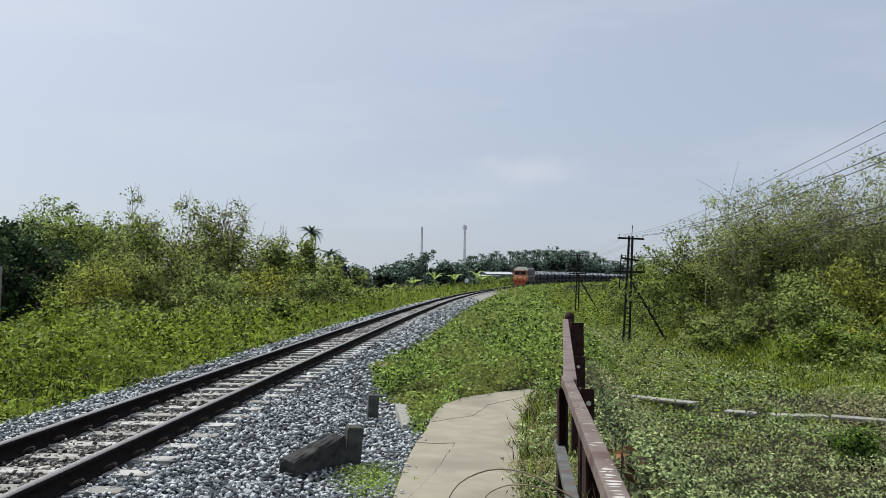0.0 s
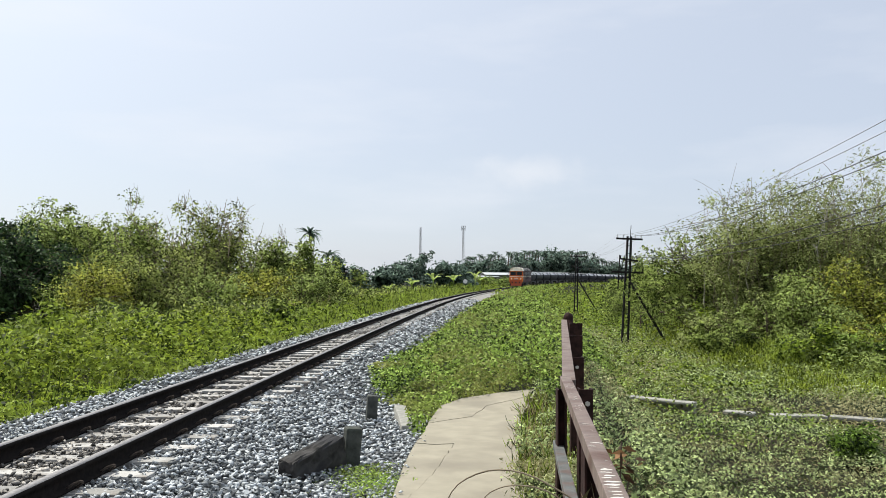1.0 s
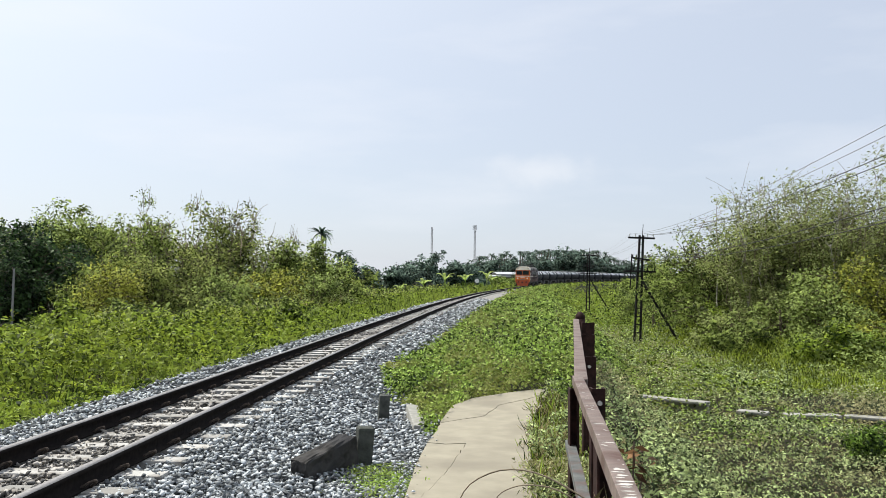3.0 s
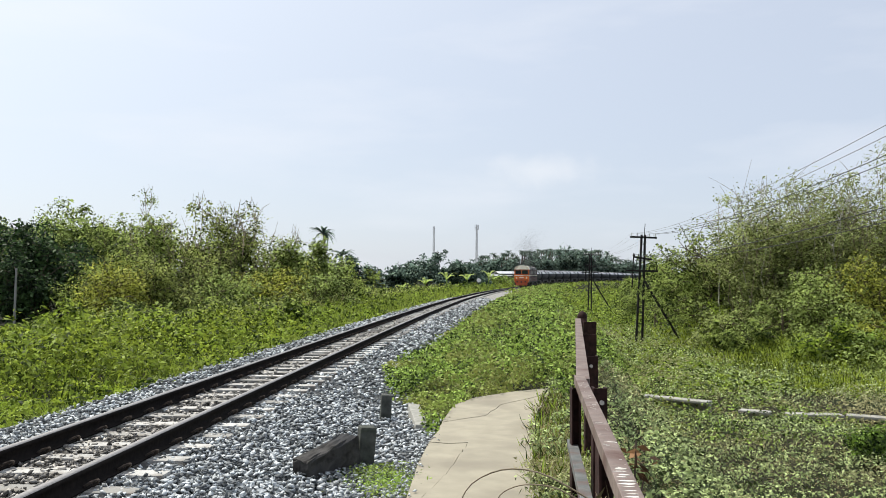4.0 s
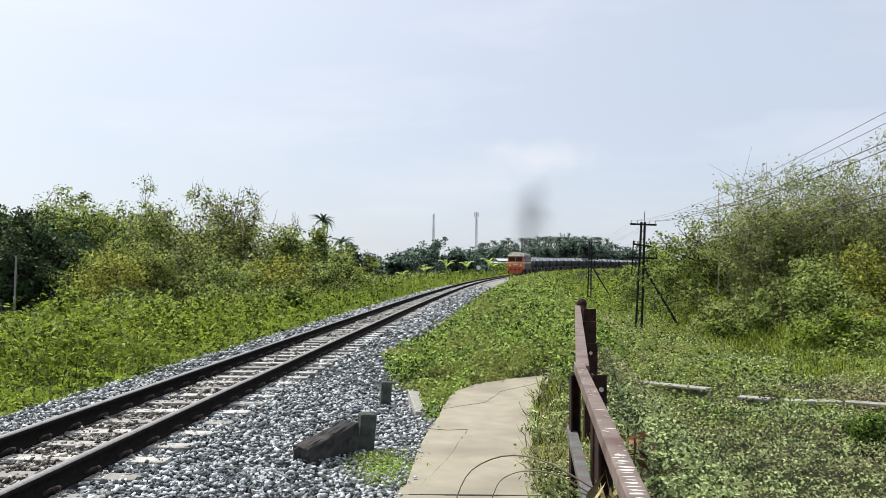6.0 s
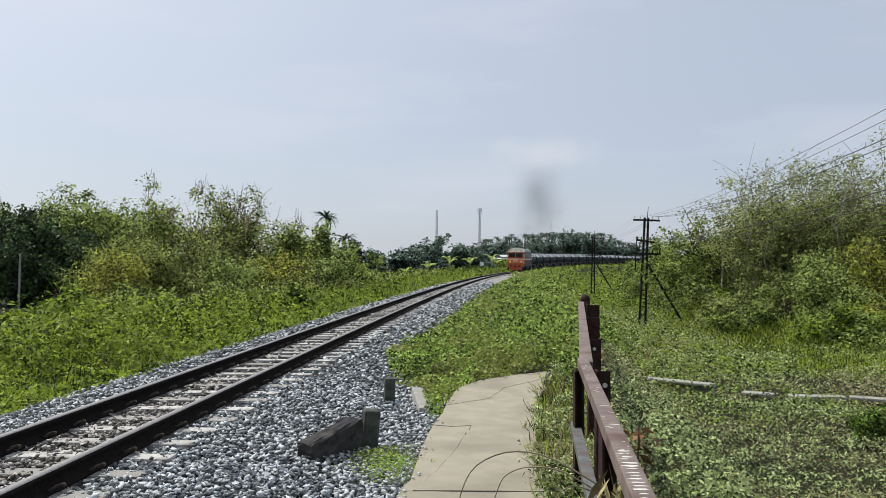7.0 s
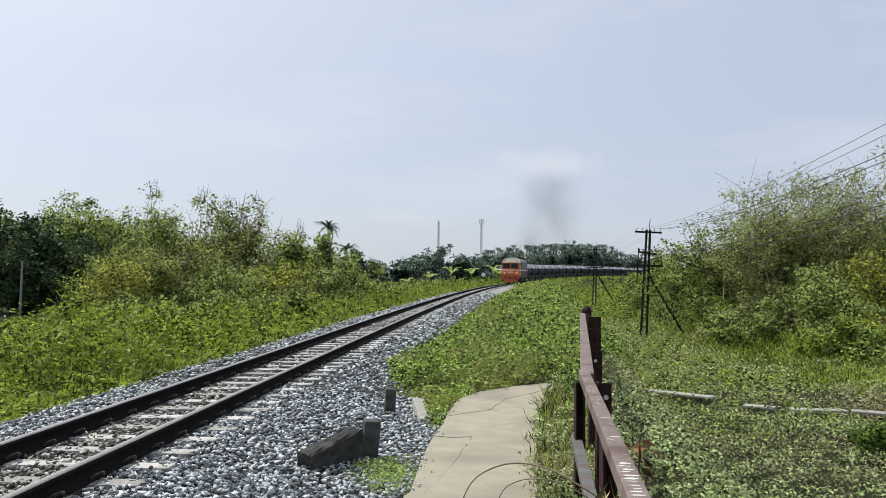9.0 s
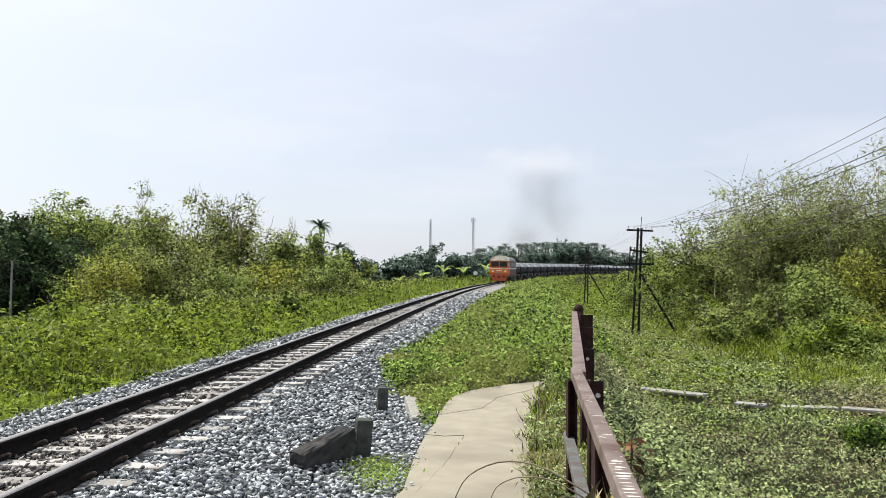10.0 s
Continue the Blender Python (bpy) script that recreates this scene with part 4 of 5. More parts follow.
def make_left_trees():
    mk = make_tree
    mk("dark_tree", 31, -22.9, 42, 6.7, 7.0, M_DARKLEAF, "dark green spreading tree at the thicket's edge", n_leaves=16000, leaf=0.24, low=0.2)
    mk("dark_tree", 32, -21.3, 46, 4.9, 5, M_DARKLEAF, "dark green shaded tree behind the bushes", n_leaves=9000, leaf=0.22)
    mk("leafy_tree", 33, -23.4, 51, 7.2, 8.6, M_LIGHTLEAF, "light green round leafy tree", n_leaves=34000, leaf=0.22, n_limbs=44, low=0.3)
    mk("leafy_tree", 43, -28.5, 53, 6.3, 8, M_LIGHTLEAF, "light green round leafy tree", n_leaves=12000, leaf=0.23)
    mk("leafy_tree", 34, -19.2, 50, 6.8, 7.0, M_MIDLEAF, "mid green leafy tree with thin shoots", n_leaves=24000, leaf=0.2, n_limbs=40, twigs=14)
    mk("brown_bush", 35, -15.4, 46, 6.5, 6, M_MIDLEAF, "brownish half-dry twiggy bush", "bush", n_leaves=17000, leaf=0.17, twigs=90, bark=M_TWIG)
    mk("brown_bush", 36, -12.3, 45, 6.7, 5, M_BROWNLEAF, "brownish twiggy bush with bare tips", "bush", n_leaves=17000, leaf=0.17, twigs=110, bark=M_TWIG)
    mk("brown_bush", 44, -10.6, 50, 5.8, 4, M_MIDLEAF, "green twiggy bush with bare tips", "bush", n_leaves=9000, leaf=0.17, twigs=30, bark=M_TWIG)
    mk("yellow_bush", 37, -14.2, 36, 3.8, 2.8, M_YELLOW, "yellowish fine-leaved bush among the weeds", "bush", n_leaves=6000, leaf=0.14, spill=0.14)
    mk("green_bush", 38, -8.9, 50, 5.1, 5.6, M_LIGHTLEAF, "light green domed bush beside the track", "bush", n_leaves=17000, leaf=0.19, n_limbs=46, low=0.05, twigs=10)
    mk("green_bush", 39, -7.3, 56, 3.8, 5, M_MIDLEAF, "mid green bush beside the track", "bush", n_leaves=10000, leaf=0.2, n_limbs=40, low=0.05, twigs=4)
    mk("green_bush", 40, -15.5, 41, 2.6, 5, M_MIDLEAF, "low green bush before the taller thicket", "bush", n_leaves=7000, leaf=0.2)
    mk("green_bush", 41, -10.0, 38, 2.3, 4, M_MIDLEAF, "low green bush before the taller thicket", "bush", n_leaves=6000, leaf=0.18)
    for k, (x, y, h, w) in enumerate(((-12.2, 34, 1.2, 4), (-16.0, 34, 1.2, 4), (-8.2, 40, 1.6, 4), (-7.0, 52, 2.2, 5), (-6.0, 66, 1.4, 6), (-10.4, 29, 1.9, 3.4), (-13.2, 30.5, 2.0, 3.4), (-8.6, 31, 1.7, 3), (-11.6, 25, 1.6, 3), (-9.2, 24.5, 1.5, 2.6), (-9.6, 20.5, 1.4, 2.6), (-7.2, 33.5, 1.6, 3))):
        mk("weed_bush", 90 + k, x, y, h, w, (M_WEED, M_MIDLEAF)[k % 2], "low bright green bush among the weeds", "bush", n_leaves=3800, leaf=0.18, spill=0.12, n_limbs=14, group="weed bushes")
    for k, (x, y, h, w) in enumerate(((-16.2, 39, 3.6, 4.4), (-13.4, 38, 3.9, 4.2), (-10.9, 39, 3.6, 4.2), (-8.8, 41, 3.2, 4), (-17.6, 42, 4.4, 4.5), (-12.2, 42, 4.6, 4.5), (-7.6, 46, 3.4, 4.4), (-6.8, 58, 2.6, 5))):
        mk("tall_shrub", 170 + k, x, y, h, w, (M_MIDLEAF, M_BROWNLEAF, M_LIGHTLEAF, M_YELLOW)[k % 4], "tall loose green shrub at the thicket's edge", "shrub", n_leaves=4200, leaf=0.17, spill=0.1, n_limbs=18, twigs=4, low=0.02, group="tall shrubs")
    mk("dark_tree", 45, -19.1, 39.5, 4.9, 5.2, M_DARKLEAF, "dark green low-branched tree behind weeds", n_leaves=12000, leaf=0.2, low=0.02)
    mk("green_bush", 42, -10.4, 44, 2.4, 5, M_MIDLEAF, "low green bush before the taller thicket", "bush", n_leaves=6000, leaf=0.2)


def make_right_trees():
    make_bamboo(51, 15.6, 43.5, 8.7, 3.8, 60, 34000)
    make_bamboo(52, 18.5, 43, 9.3, 5.2, 76, 44000)
    make_bamboo(53, 21.2, 42, 9.2, 6.5, 70, 38000)
    make_bamboo(54, 24.2, 41, 9.2, 7, 70, 30000)
    make_bamboo(55, 25.0, 58, 8.0, 8, 50, 14000)
    for k, (x, y, h, w) in enumerate(((15.0, 41, 4.2, 4), (16.2, 38, 4.8, 4.4), (18.4, 37.5, 5.2, 4.6), (20.8, 36, 5.4, 4.6), (23.0, 37, 5.6, 5), (14.4, 51, 4.8, 4), (16.9, 34.5, 3.2, 4), (19.4, 33.5, 3.6, 4), (12.9, 41, 3.6, 4), (14.5, 39, 3.8, 4.4), (21.5, 33, 4.0, 4.4))):
        make_tree("tall_shrub", 180 + k, x, y, h, w, (M_BAMBOO, M_LIGHTLEAF, M_YELLOW, M_LIGHTLEAF)[k % 4], "tall loose green shrub before the bamboo", "shrub", n_leaves=4400, leaf=0.17, spill=0.1, n_limbs=18, low=0.02, group="tall shrubs")
    for k, (x, y, h, w) in enumerate(((16.4, 46.5, 7.5, 4.6), (18.9, 46, 8.4, 5), (21.8, 45.5, 8.0, 5.4), (24.6, 44.5, 7.8, 5.4))):
        make_tree("tall_shrub", 290 + k, x, y, h, w, M_BAMBOO, "tall feathery shrub grown into the bamboo", "shrub", n_leaves=7500, leaf=0.18, slim=0.34, spill=0.1, n_limbs=34, low=0.1, bark=M_TWIG, group="tall shrubs")
    make_tree("thicket_bush", 56, 15.2, 55, 5.6, 6, M_MIDLEAF, "mid green bush before the bamboo", "bush", n_leaves=12000, leaf=0.2)
    make_tree("thicket_bush", 68, 13.7, 46.5, 7.3, 6, M_MIDLEAF, "mid green domed bush beside the bamboo", "bush", n_leaves=20000, leaf=0.18, n_limbs=52, low=0.2)
    make_tree("thicket_bush", 57, 17.4, 40.5, 4.2, 6, M_MIDLEAF, "mid green leafy bush before the bamboo", "bush", n_leaves=8000, leaf=0.18)
    make_tree("thicket_bush", 58, 21.0, 39, 4.4, 6, M_CREEPER, "green leafy bush hung with creepers", "bush", n_leaves=8000, leaf=0.18)
    make_tree("thicket_bush", 59, 17.8, 32.5, 2.4, 5, M_CREEPER, "green leafy bush hung with creepers", "bush", n_leaves=7000, leaf=0.16)
    make_tree("thicket_bush", 60, 17.0, 72, 4.2, 7, M_MIDLEAF, "mid green bush beyond the pole", "bush", n_leaves=10000, leaf=0.26)
    make_tree("thicket_bush", 61, 21.5, 86, 6.0, 9, M_MIDLEAF, "mid green bush beyond the pole", "bush", n_leaves=10000, leaf=0.3)
    make_tree("thicket_bush", 62, 28.5, 112, 5.5, 10, M_MIDLEAF, "green bushes along the bank", "bush", n_leaves=8000, leaf=0.35)
    for k, (x, y, h, w) in enumerate(((12.6, 38, 1.8, 4), (14.6, 34, 2.2, 4), (20.5, 31, 2.6, 5), (17.0, 29.5, 1.7, 4), (13.8, 43, 2.6, 4.5), (24.0, 34, 3.4, 5), (14.2, 62, 3.2, 6))):
        make_tree("low_bush", 64 + k, x, y, h, w, (M_MIDLEAF, M_WEED, M_CREEPER)[k % 3], "low bright green bush before the thicket", "bush", n_leaves=3800, leaf=0.18, spill=0.12, n_limbs=14, group="low bushes")
    make_tree("dark_bush", 63, 8.0, 16.9, 0.95, 0.95, M_SHRUB, "small dark green bushy shrub", "bush", n_leaves=4200, leaf=0.085, spill=0.16)


def make_drain_edge():
    d = thing("drain_edge", None, "pale concrete edge of a drain among weeds", "drain edge")
    for a, b, top in (((4.95, 24.6), (6.7, 23.1), -1.68), ((7.4, 22.8), (8.05, 22.4), -1.83), ((8.45, 22.35), (9.8, 22.25), -1.85), ((9.9, 22.2), (11.9, 21.1), -1.84)):
        d1 = Vector((b[0] - a[0], b[1] - a[1], 0))
        bm = bmesh.new()
        box(bm, (0, 0, 0), (d1.length, 0.4, 0.07), None, 0.02)
        box(bm, (0, 0.12, -0.15), (d1.length * 0.98, 0.12, 0.2))
        ob = part("edge_block", bm, M_LIGHTCONC, d)
        ob.matrix_basis = Matrix.Translation(((a[0] + b[0]) / 2, (a[1] + b[1]) / 2, top)) @ Matrix.Rotation(math.atan2(d1.y, d1.x), 4, "Z")


def frond(k, n=7):
    """One palm frond as a ribbed, drooping blade, along x."""
    s = np.linspace(0, 1, n)
    x = s * 3.2 * (1 - 0.25 * k * s)
    z = (3.6 - 2.8 * k) * s - (2.3 + 1.2 * k) * s ** 2
    w = 0.24 * np.sin(np.pi * (0.12 + 0.86 * s))
    mid = np.stack([x, 0 * x, z], -1)
    v = np.concatenate([mid, mid + np.stack([0 * x, w, -0.35 * w], -1), mid + np.stack([0 * x, -w, -0.35 * w], -1)])
    i = np.arange(n - 1)
    f = np.concatenate([np.stack([i, i + 1, n + i + 1, n + i], -1), np.stack([i, 2 * n + i, 2 * n + i + 1, i + 1], -1)])
    return v, f


def make_palm(x, y, height, seed, size=1.0):
    rng = np.random.default_rng(seed)
    z = float(terrain(x, y))
    t = thing("coconut_palm", pose(x, y, z, 0, 0, rng.uniform(0, 360)), "tall coconut palm, haze mixed into its feathery crown's colour", "palm tree", "coconut palms")
    lean = rng.uniform(0.02, 0.08) * height
    k = np.linspace(0, 1, 7)
    v, f = tubes([np.stack([lean * k ** 2, 0 * k, height * k], -1)], [(0.22, 0.13)], 7)
    raw("trunk", v, f, M_BARK, t, smooth=True)
    vs, fs, off = [], [], 0
    for j in range(34):
        fv, ff = frond(rng.uniform(0.0, 1.0) ** 1.5)
        a = rng.uniform(0, 2 * np.pi)
        fv = fv * size * rng.uniform(0.8, 1.1)
        c, s = np.cos(a), np.sin(a)
        fv = np.stack([c * fv[:, 0] - s * fv[:, 1], s * fv[:, 0] + c * fv[:, 1], fv[:, 2]], -1) + (lean, 0, height)
        vs.append(fv)
        fs.append(ff + off)
        off += len(fv)
    # crown colour carries the painted haze
    raw("crown", np.concatenate(vs), np.concatenate(fs), M_HAZYPALM, t)
    return t


def make_banana(x, y, height, seed):
    """A short stem with a few broad arching leaves."""
    rng = np.random.default_rng(seed)
    t = thing("banana_plant", pose(x, y, float(terrain(x, y))), "pale green banana plant with broad arching leaves", "banana plant", "banana plants")
    v, f = tubes([np.array([(0, 0, 0), (0.03, 0, height * 0.4), (0.05, 0.02, height * 0.7)])], [(0.12, 0.07)], 7)
    raw("stem", v, f, M_BANANA, t, smooth=True)
    for j in range(7):
        a, n = j * 0.9 + rng.uniform(-0.3, 0.3), 9
        s = np.linspace(0, 1, n)
        out, lift = height * rng.uniform(0.3, 0.5), height * rng.uniform(0.25, 0.5)
        r, z = out * s, height * 0.65 + lift * 1.7 * s - lift * 1.1 * s ** 2
        w = 0.19 * np.sin(np.pi * (0.06 + 0.9 * s)) ** 0.7
        mid = np.stack([r * np.cos(a), r * np.sin(a), z], -1)
        side = np.stack([-w * np.sin(a), w * np.cos(a), 0.3 * w], -1)
        v = np.concatenate([mid, mid + side, mid + side * np.array([-1, -1, 1])])
        i = np.arange(n - 1)
        f = np.concatenate([np.stack([i, i + 1, n + i + 1, n + i], -1), np.stack([i, 2 * n + i, 2 * n + i + 1, i + 1], -1)])
        raw("leaf", v, f, M_BANANA, t, smooth=True)


def make_far():
    rng = np.random.default_rng(77)
    mk = make_tree
    # the palm and the trees across the left fields
    make_palm(-16.5, 110, 8.3, 7, 0.62)
    make_palm(-15.0, 114, 5.7, 8, 0.62)
    for k, (x, y, h, w) in enumerate(((-14.5, 130, 6.2, 8), (-11.0, 135, 4.6, 7), (-8.3, 132, 5.2, 6), (-4.6, 138, 7.0, 10), (-1.2, 140, 6.6, 9), (1.2, 150, 6.3, 8), (2.3, 165, 5.8, 8), (-19, 130, 5, 8))):
        mk("far_tree", 80 + k, x, y, h, w, M_HAZYLEAF, "green tree beyond the fields, haze mixed into its leaf colour", n_leaves=4800, leaf=0.46, n_limbs=16, group="far trees")
    for k, (x, y, h) in enumerate(((-11, 100, 1.9), (-8.5, 104, 1.7), (-5.5, 108, 1.9), (-2.5, 112, 1.8), (0.2, 120, 1.7), (2.4, 140, 1.8))):
        mk("field_bush", 190 + k, x, y, h, 5.5, (M_MIDLEAF, M_CREEPER)[k % 2], "low green bush at the foot of the trees", "bush", n_leaves=2200, leaf=0.34, spill=0.14, n_limbs=12, group="field bushes")
    def skyline(u):
        """Height of the far wood's top by its place across."""
        return float(np.interp(u, (2, 8.6, 21.5, 30, 48, 59.6, 64, 71.5, 85), (8.6, 9.4, 12.0, 13.3, 15.2, 13.6, 10.8, 9.0, 8.0)))
    first = [make_palm(0, 0, h, 200 + i, 0.62) for i, h in enumerate((7.4, 8.4, 9.4, 10.4, 11.4, 12.4, 13.4, 14.2))]
    used = set()
    for k in range(120):
        y = rng.uniform(345, 385)
        u = 7 + k * 0.56 + rng.uniform(-1.2, 1.2)
        top = skyline(u) - rng.uniform(0.0, 2.6) ** 1.3 + 1.0
        i = int(np.clip(round(top - 1.0 + 1.2 - 7.4 + 0.3), 0, 7))
        m = pose(u * y / 365, y, -1.2, 0, 0, rng.uniform(0, 360))
        if i in used:
            copy_thing(first[i], m)
        else:
            first[i].matrix_basis = m
            used.add(i)
    for i in range(8):
        if i not in used:
            first[i].matrix_basis = pose(47 + i * 0.7, 372, -1.2)
    # the wood's leaf colour is lightened and blued to stand for haze
    for k in range(24):
        y = rng.uniform(332, 348)
        u = 0 + k * 3.7 + rng.uniform(-1.2, 1.2)
        mk("far_tree", 120 + k, u * y / 365, y, skyline(u) * rng.uniform(0.84, 0.98) + 0.8, 11, M_HAZYLEAF, "green tree of the far wood, haze mixed into its leaf colour", n_leaves=2000, leaf=0.95, n_limbs=14, group="far wood")
    for k in range(8):
        u = 12 + k * 8.0 + rng.uniform(-2, 2)
        mk("far_tree", 150 + k, u * 415 / 365, rng.uniform(408, 422), skyline(u) + 1.3, 15, M_HAZYLEAF, "green tree of the far wood, haze mixed into its leaf colour", n_leaves=1800, leaf=1.3, n_limbs=9, group="far wood")
    # bushes that close the view of the line's far end
    for k, (x, y, h, w) in enumerate(((30.0, 150, 4.2, 8), (35.5, 162, 4.8, 9), (41, 170, 5.2, 10), (25.4, 118, 2.8, 6))):
        mk("bank_bush", 230 + k, x, y, h, w, (M_MIDLEAF, M_BROWNLEAF)[k % 2], "olive green bush on the far bank", "bush", n_leaves=4500, leaf=0.36, n_limbs=18, low=0.05, group="bank bushes")
    for k, (x, y, h) in enumerate(((7.6, 188, 3.7), (10.2, 196, 3.5), (12.8, 204, 3.6), (15.4, 212, 3.4))):
        mk("field_bush", 270 + k, x, y, h, 5.5, (M_MIDLEAF, M_CREEPER)[k % 2], "low green bush before the house", "bush", n_leaves=1800, leaf=0.4, spill=0.14, n_limbs=12, group="field bushes")
    # banana plants along the foot of the trees
    for k, (x, y, h) in enumerate(((-1.2, 104, 3.0), (1.4, 116, 2.8), (5.1, 138, 3.4), (6.1, 142, 2.8), (-3.6, 99, 2.6), (-6.0, 96, 2.2))):
        make_banana(x, y, h, 260 + k)
    # masts
    for x, y, h, dish in ((-10.6, 400, 26.5, False), (9.2, 400, 27.5, True)):
        m = thing("radio_mast", pose(x, y, -1.0), "slim grey steel radio mast", "mast", "radio masts")
        w = 0.55
        for dx, dy in ((-w, -w), (w, -w), (0, w)):
            one_rod("leg", (dx, dy, 0), (dx * 0.5, dy * 0.5, h), 0.11, M_MAST, m, n=5)
        bm = bmesh.new()
        for j in range(18):
            a, b = j * h / 18, (j + 1) * h / 18
            rod(bm, (-w, -w, a), (w * 0.9, -w * 0.9, b), 0.05, n=4)
            rod(bm, (w, -w, a), (0, w * 0.9, b), 0.05, n=4)
        part("bracing", bm, M_MAST, m)
        if dish:
            for dx in (-0.8, 0.8):
                one_box("antenna", (dx, -0.4, h - 1.2), (0.35, 0.3, 2.2), M_WHITE, m, None, 0.05)
    # house beyond the curve
    h = thing("house", pose(13.2, 232, -0.9, 0, 0, 8), "low house with a pale sheet-metal roof", "house")
    one_box("wall", (0, 0, 1.9), (8, 5, 3.8), M_HOUSEWALL, h)
    bm = bmesh.new()
    for s in (-1, 1):
        box(bm, (1.0, s * 1.95, 4.1), (7.4, 4.0, 0.1), Matrix.Rotation(radians(-s * 9), 4, "X"))
    part("roof", bm, M_ROOFMETAL, h, "pale sheet-metal roof")
    bm = bmesh.new()
    box(bm, (-2.6, -3.6, 3.4), (7.0, 2.6, 0.1), Matrix.Rotation(radians(7), 4, "X"))
    part("porch_roof", bm, M_ROOFMETAL, h, "pale sheet-metal lean-to roof")
    for x in (-2.6, 0, 2.6):
        one_box("window", (x, -2.52, 2.2), (1.2, 0.08, 1.1), M_GLASS, h)
    # round board beside the line
    b = thing("track_sign", pose(3.3, 128, -0.6), "round white board on a post beside the track", "sign")
    one_rod("post", (0, 0, 0), (0, 0, 1.9), 0.05, M_POLE, b)
    one_rod("board", (0, -0.05, 1.9), (0, -0.09, 1.9), 0.32, M_WHITE, b, n=20)
    # wooden posts in the left thicket
    for x, y, h in ((-18.75, 36.5, 3.05), (-19.75, 36.5, 3.3)):
        p = thing("grey_post", pose(x, y, -1.2, 0, 1, 0), "thin grey concrete post in the thicket", "post", "thicket posts")
        one_rod("shaft", (0, 0, 0), (0, 0, h), 0.055, M_HOUSEWALL, p, 0.045)


# ---- train ----
def prism(bm, outline, y0, y1, inset=0.0):
    """An outline of (x, z) pairs drawn from y0 to y1."""
    a = [bm.verts.new((x, y0, z)) for x, z in outline]
    b = [bm.verts.new((x, y1, z)) for x, z in outline]
    n = len(outline)
    for i in range(n):
        bm.faces.new((a[i], a[(i + 1) % n], b[(i + 1) % n], b[i]))
    bm.faces.new(a)
    bm.faces.new(list(reversed(b)))
    bmesh.ops.recalc_face_normals(bm, faces=bm.faces)


def bogie(t, y, axles, half_gauge=0.5, r=0.46):
    fr = one_box("bogie_frame", (0, y, 0.62), (2.0, 1.1 * axles + 0.6, 0.34), M_UNDER, t, None, 0.04)
    for k in range(axles):
        yy = (k - (axles - 1) / 2) * 1.6
        for s in (-1, 1):
            one_rod("wheel", (s * (half_gauge + 0.0), y + yy, r), (s * (half_gauge + 0.13), y + yy, r), r, M_UNDER, fr, n=18)
    return fr


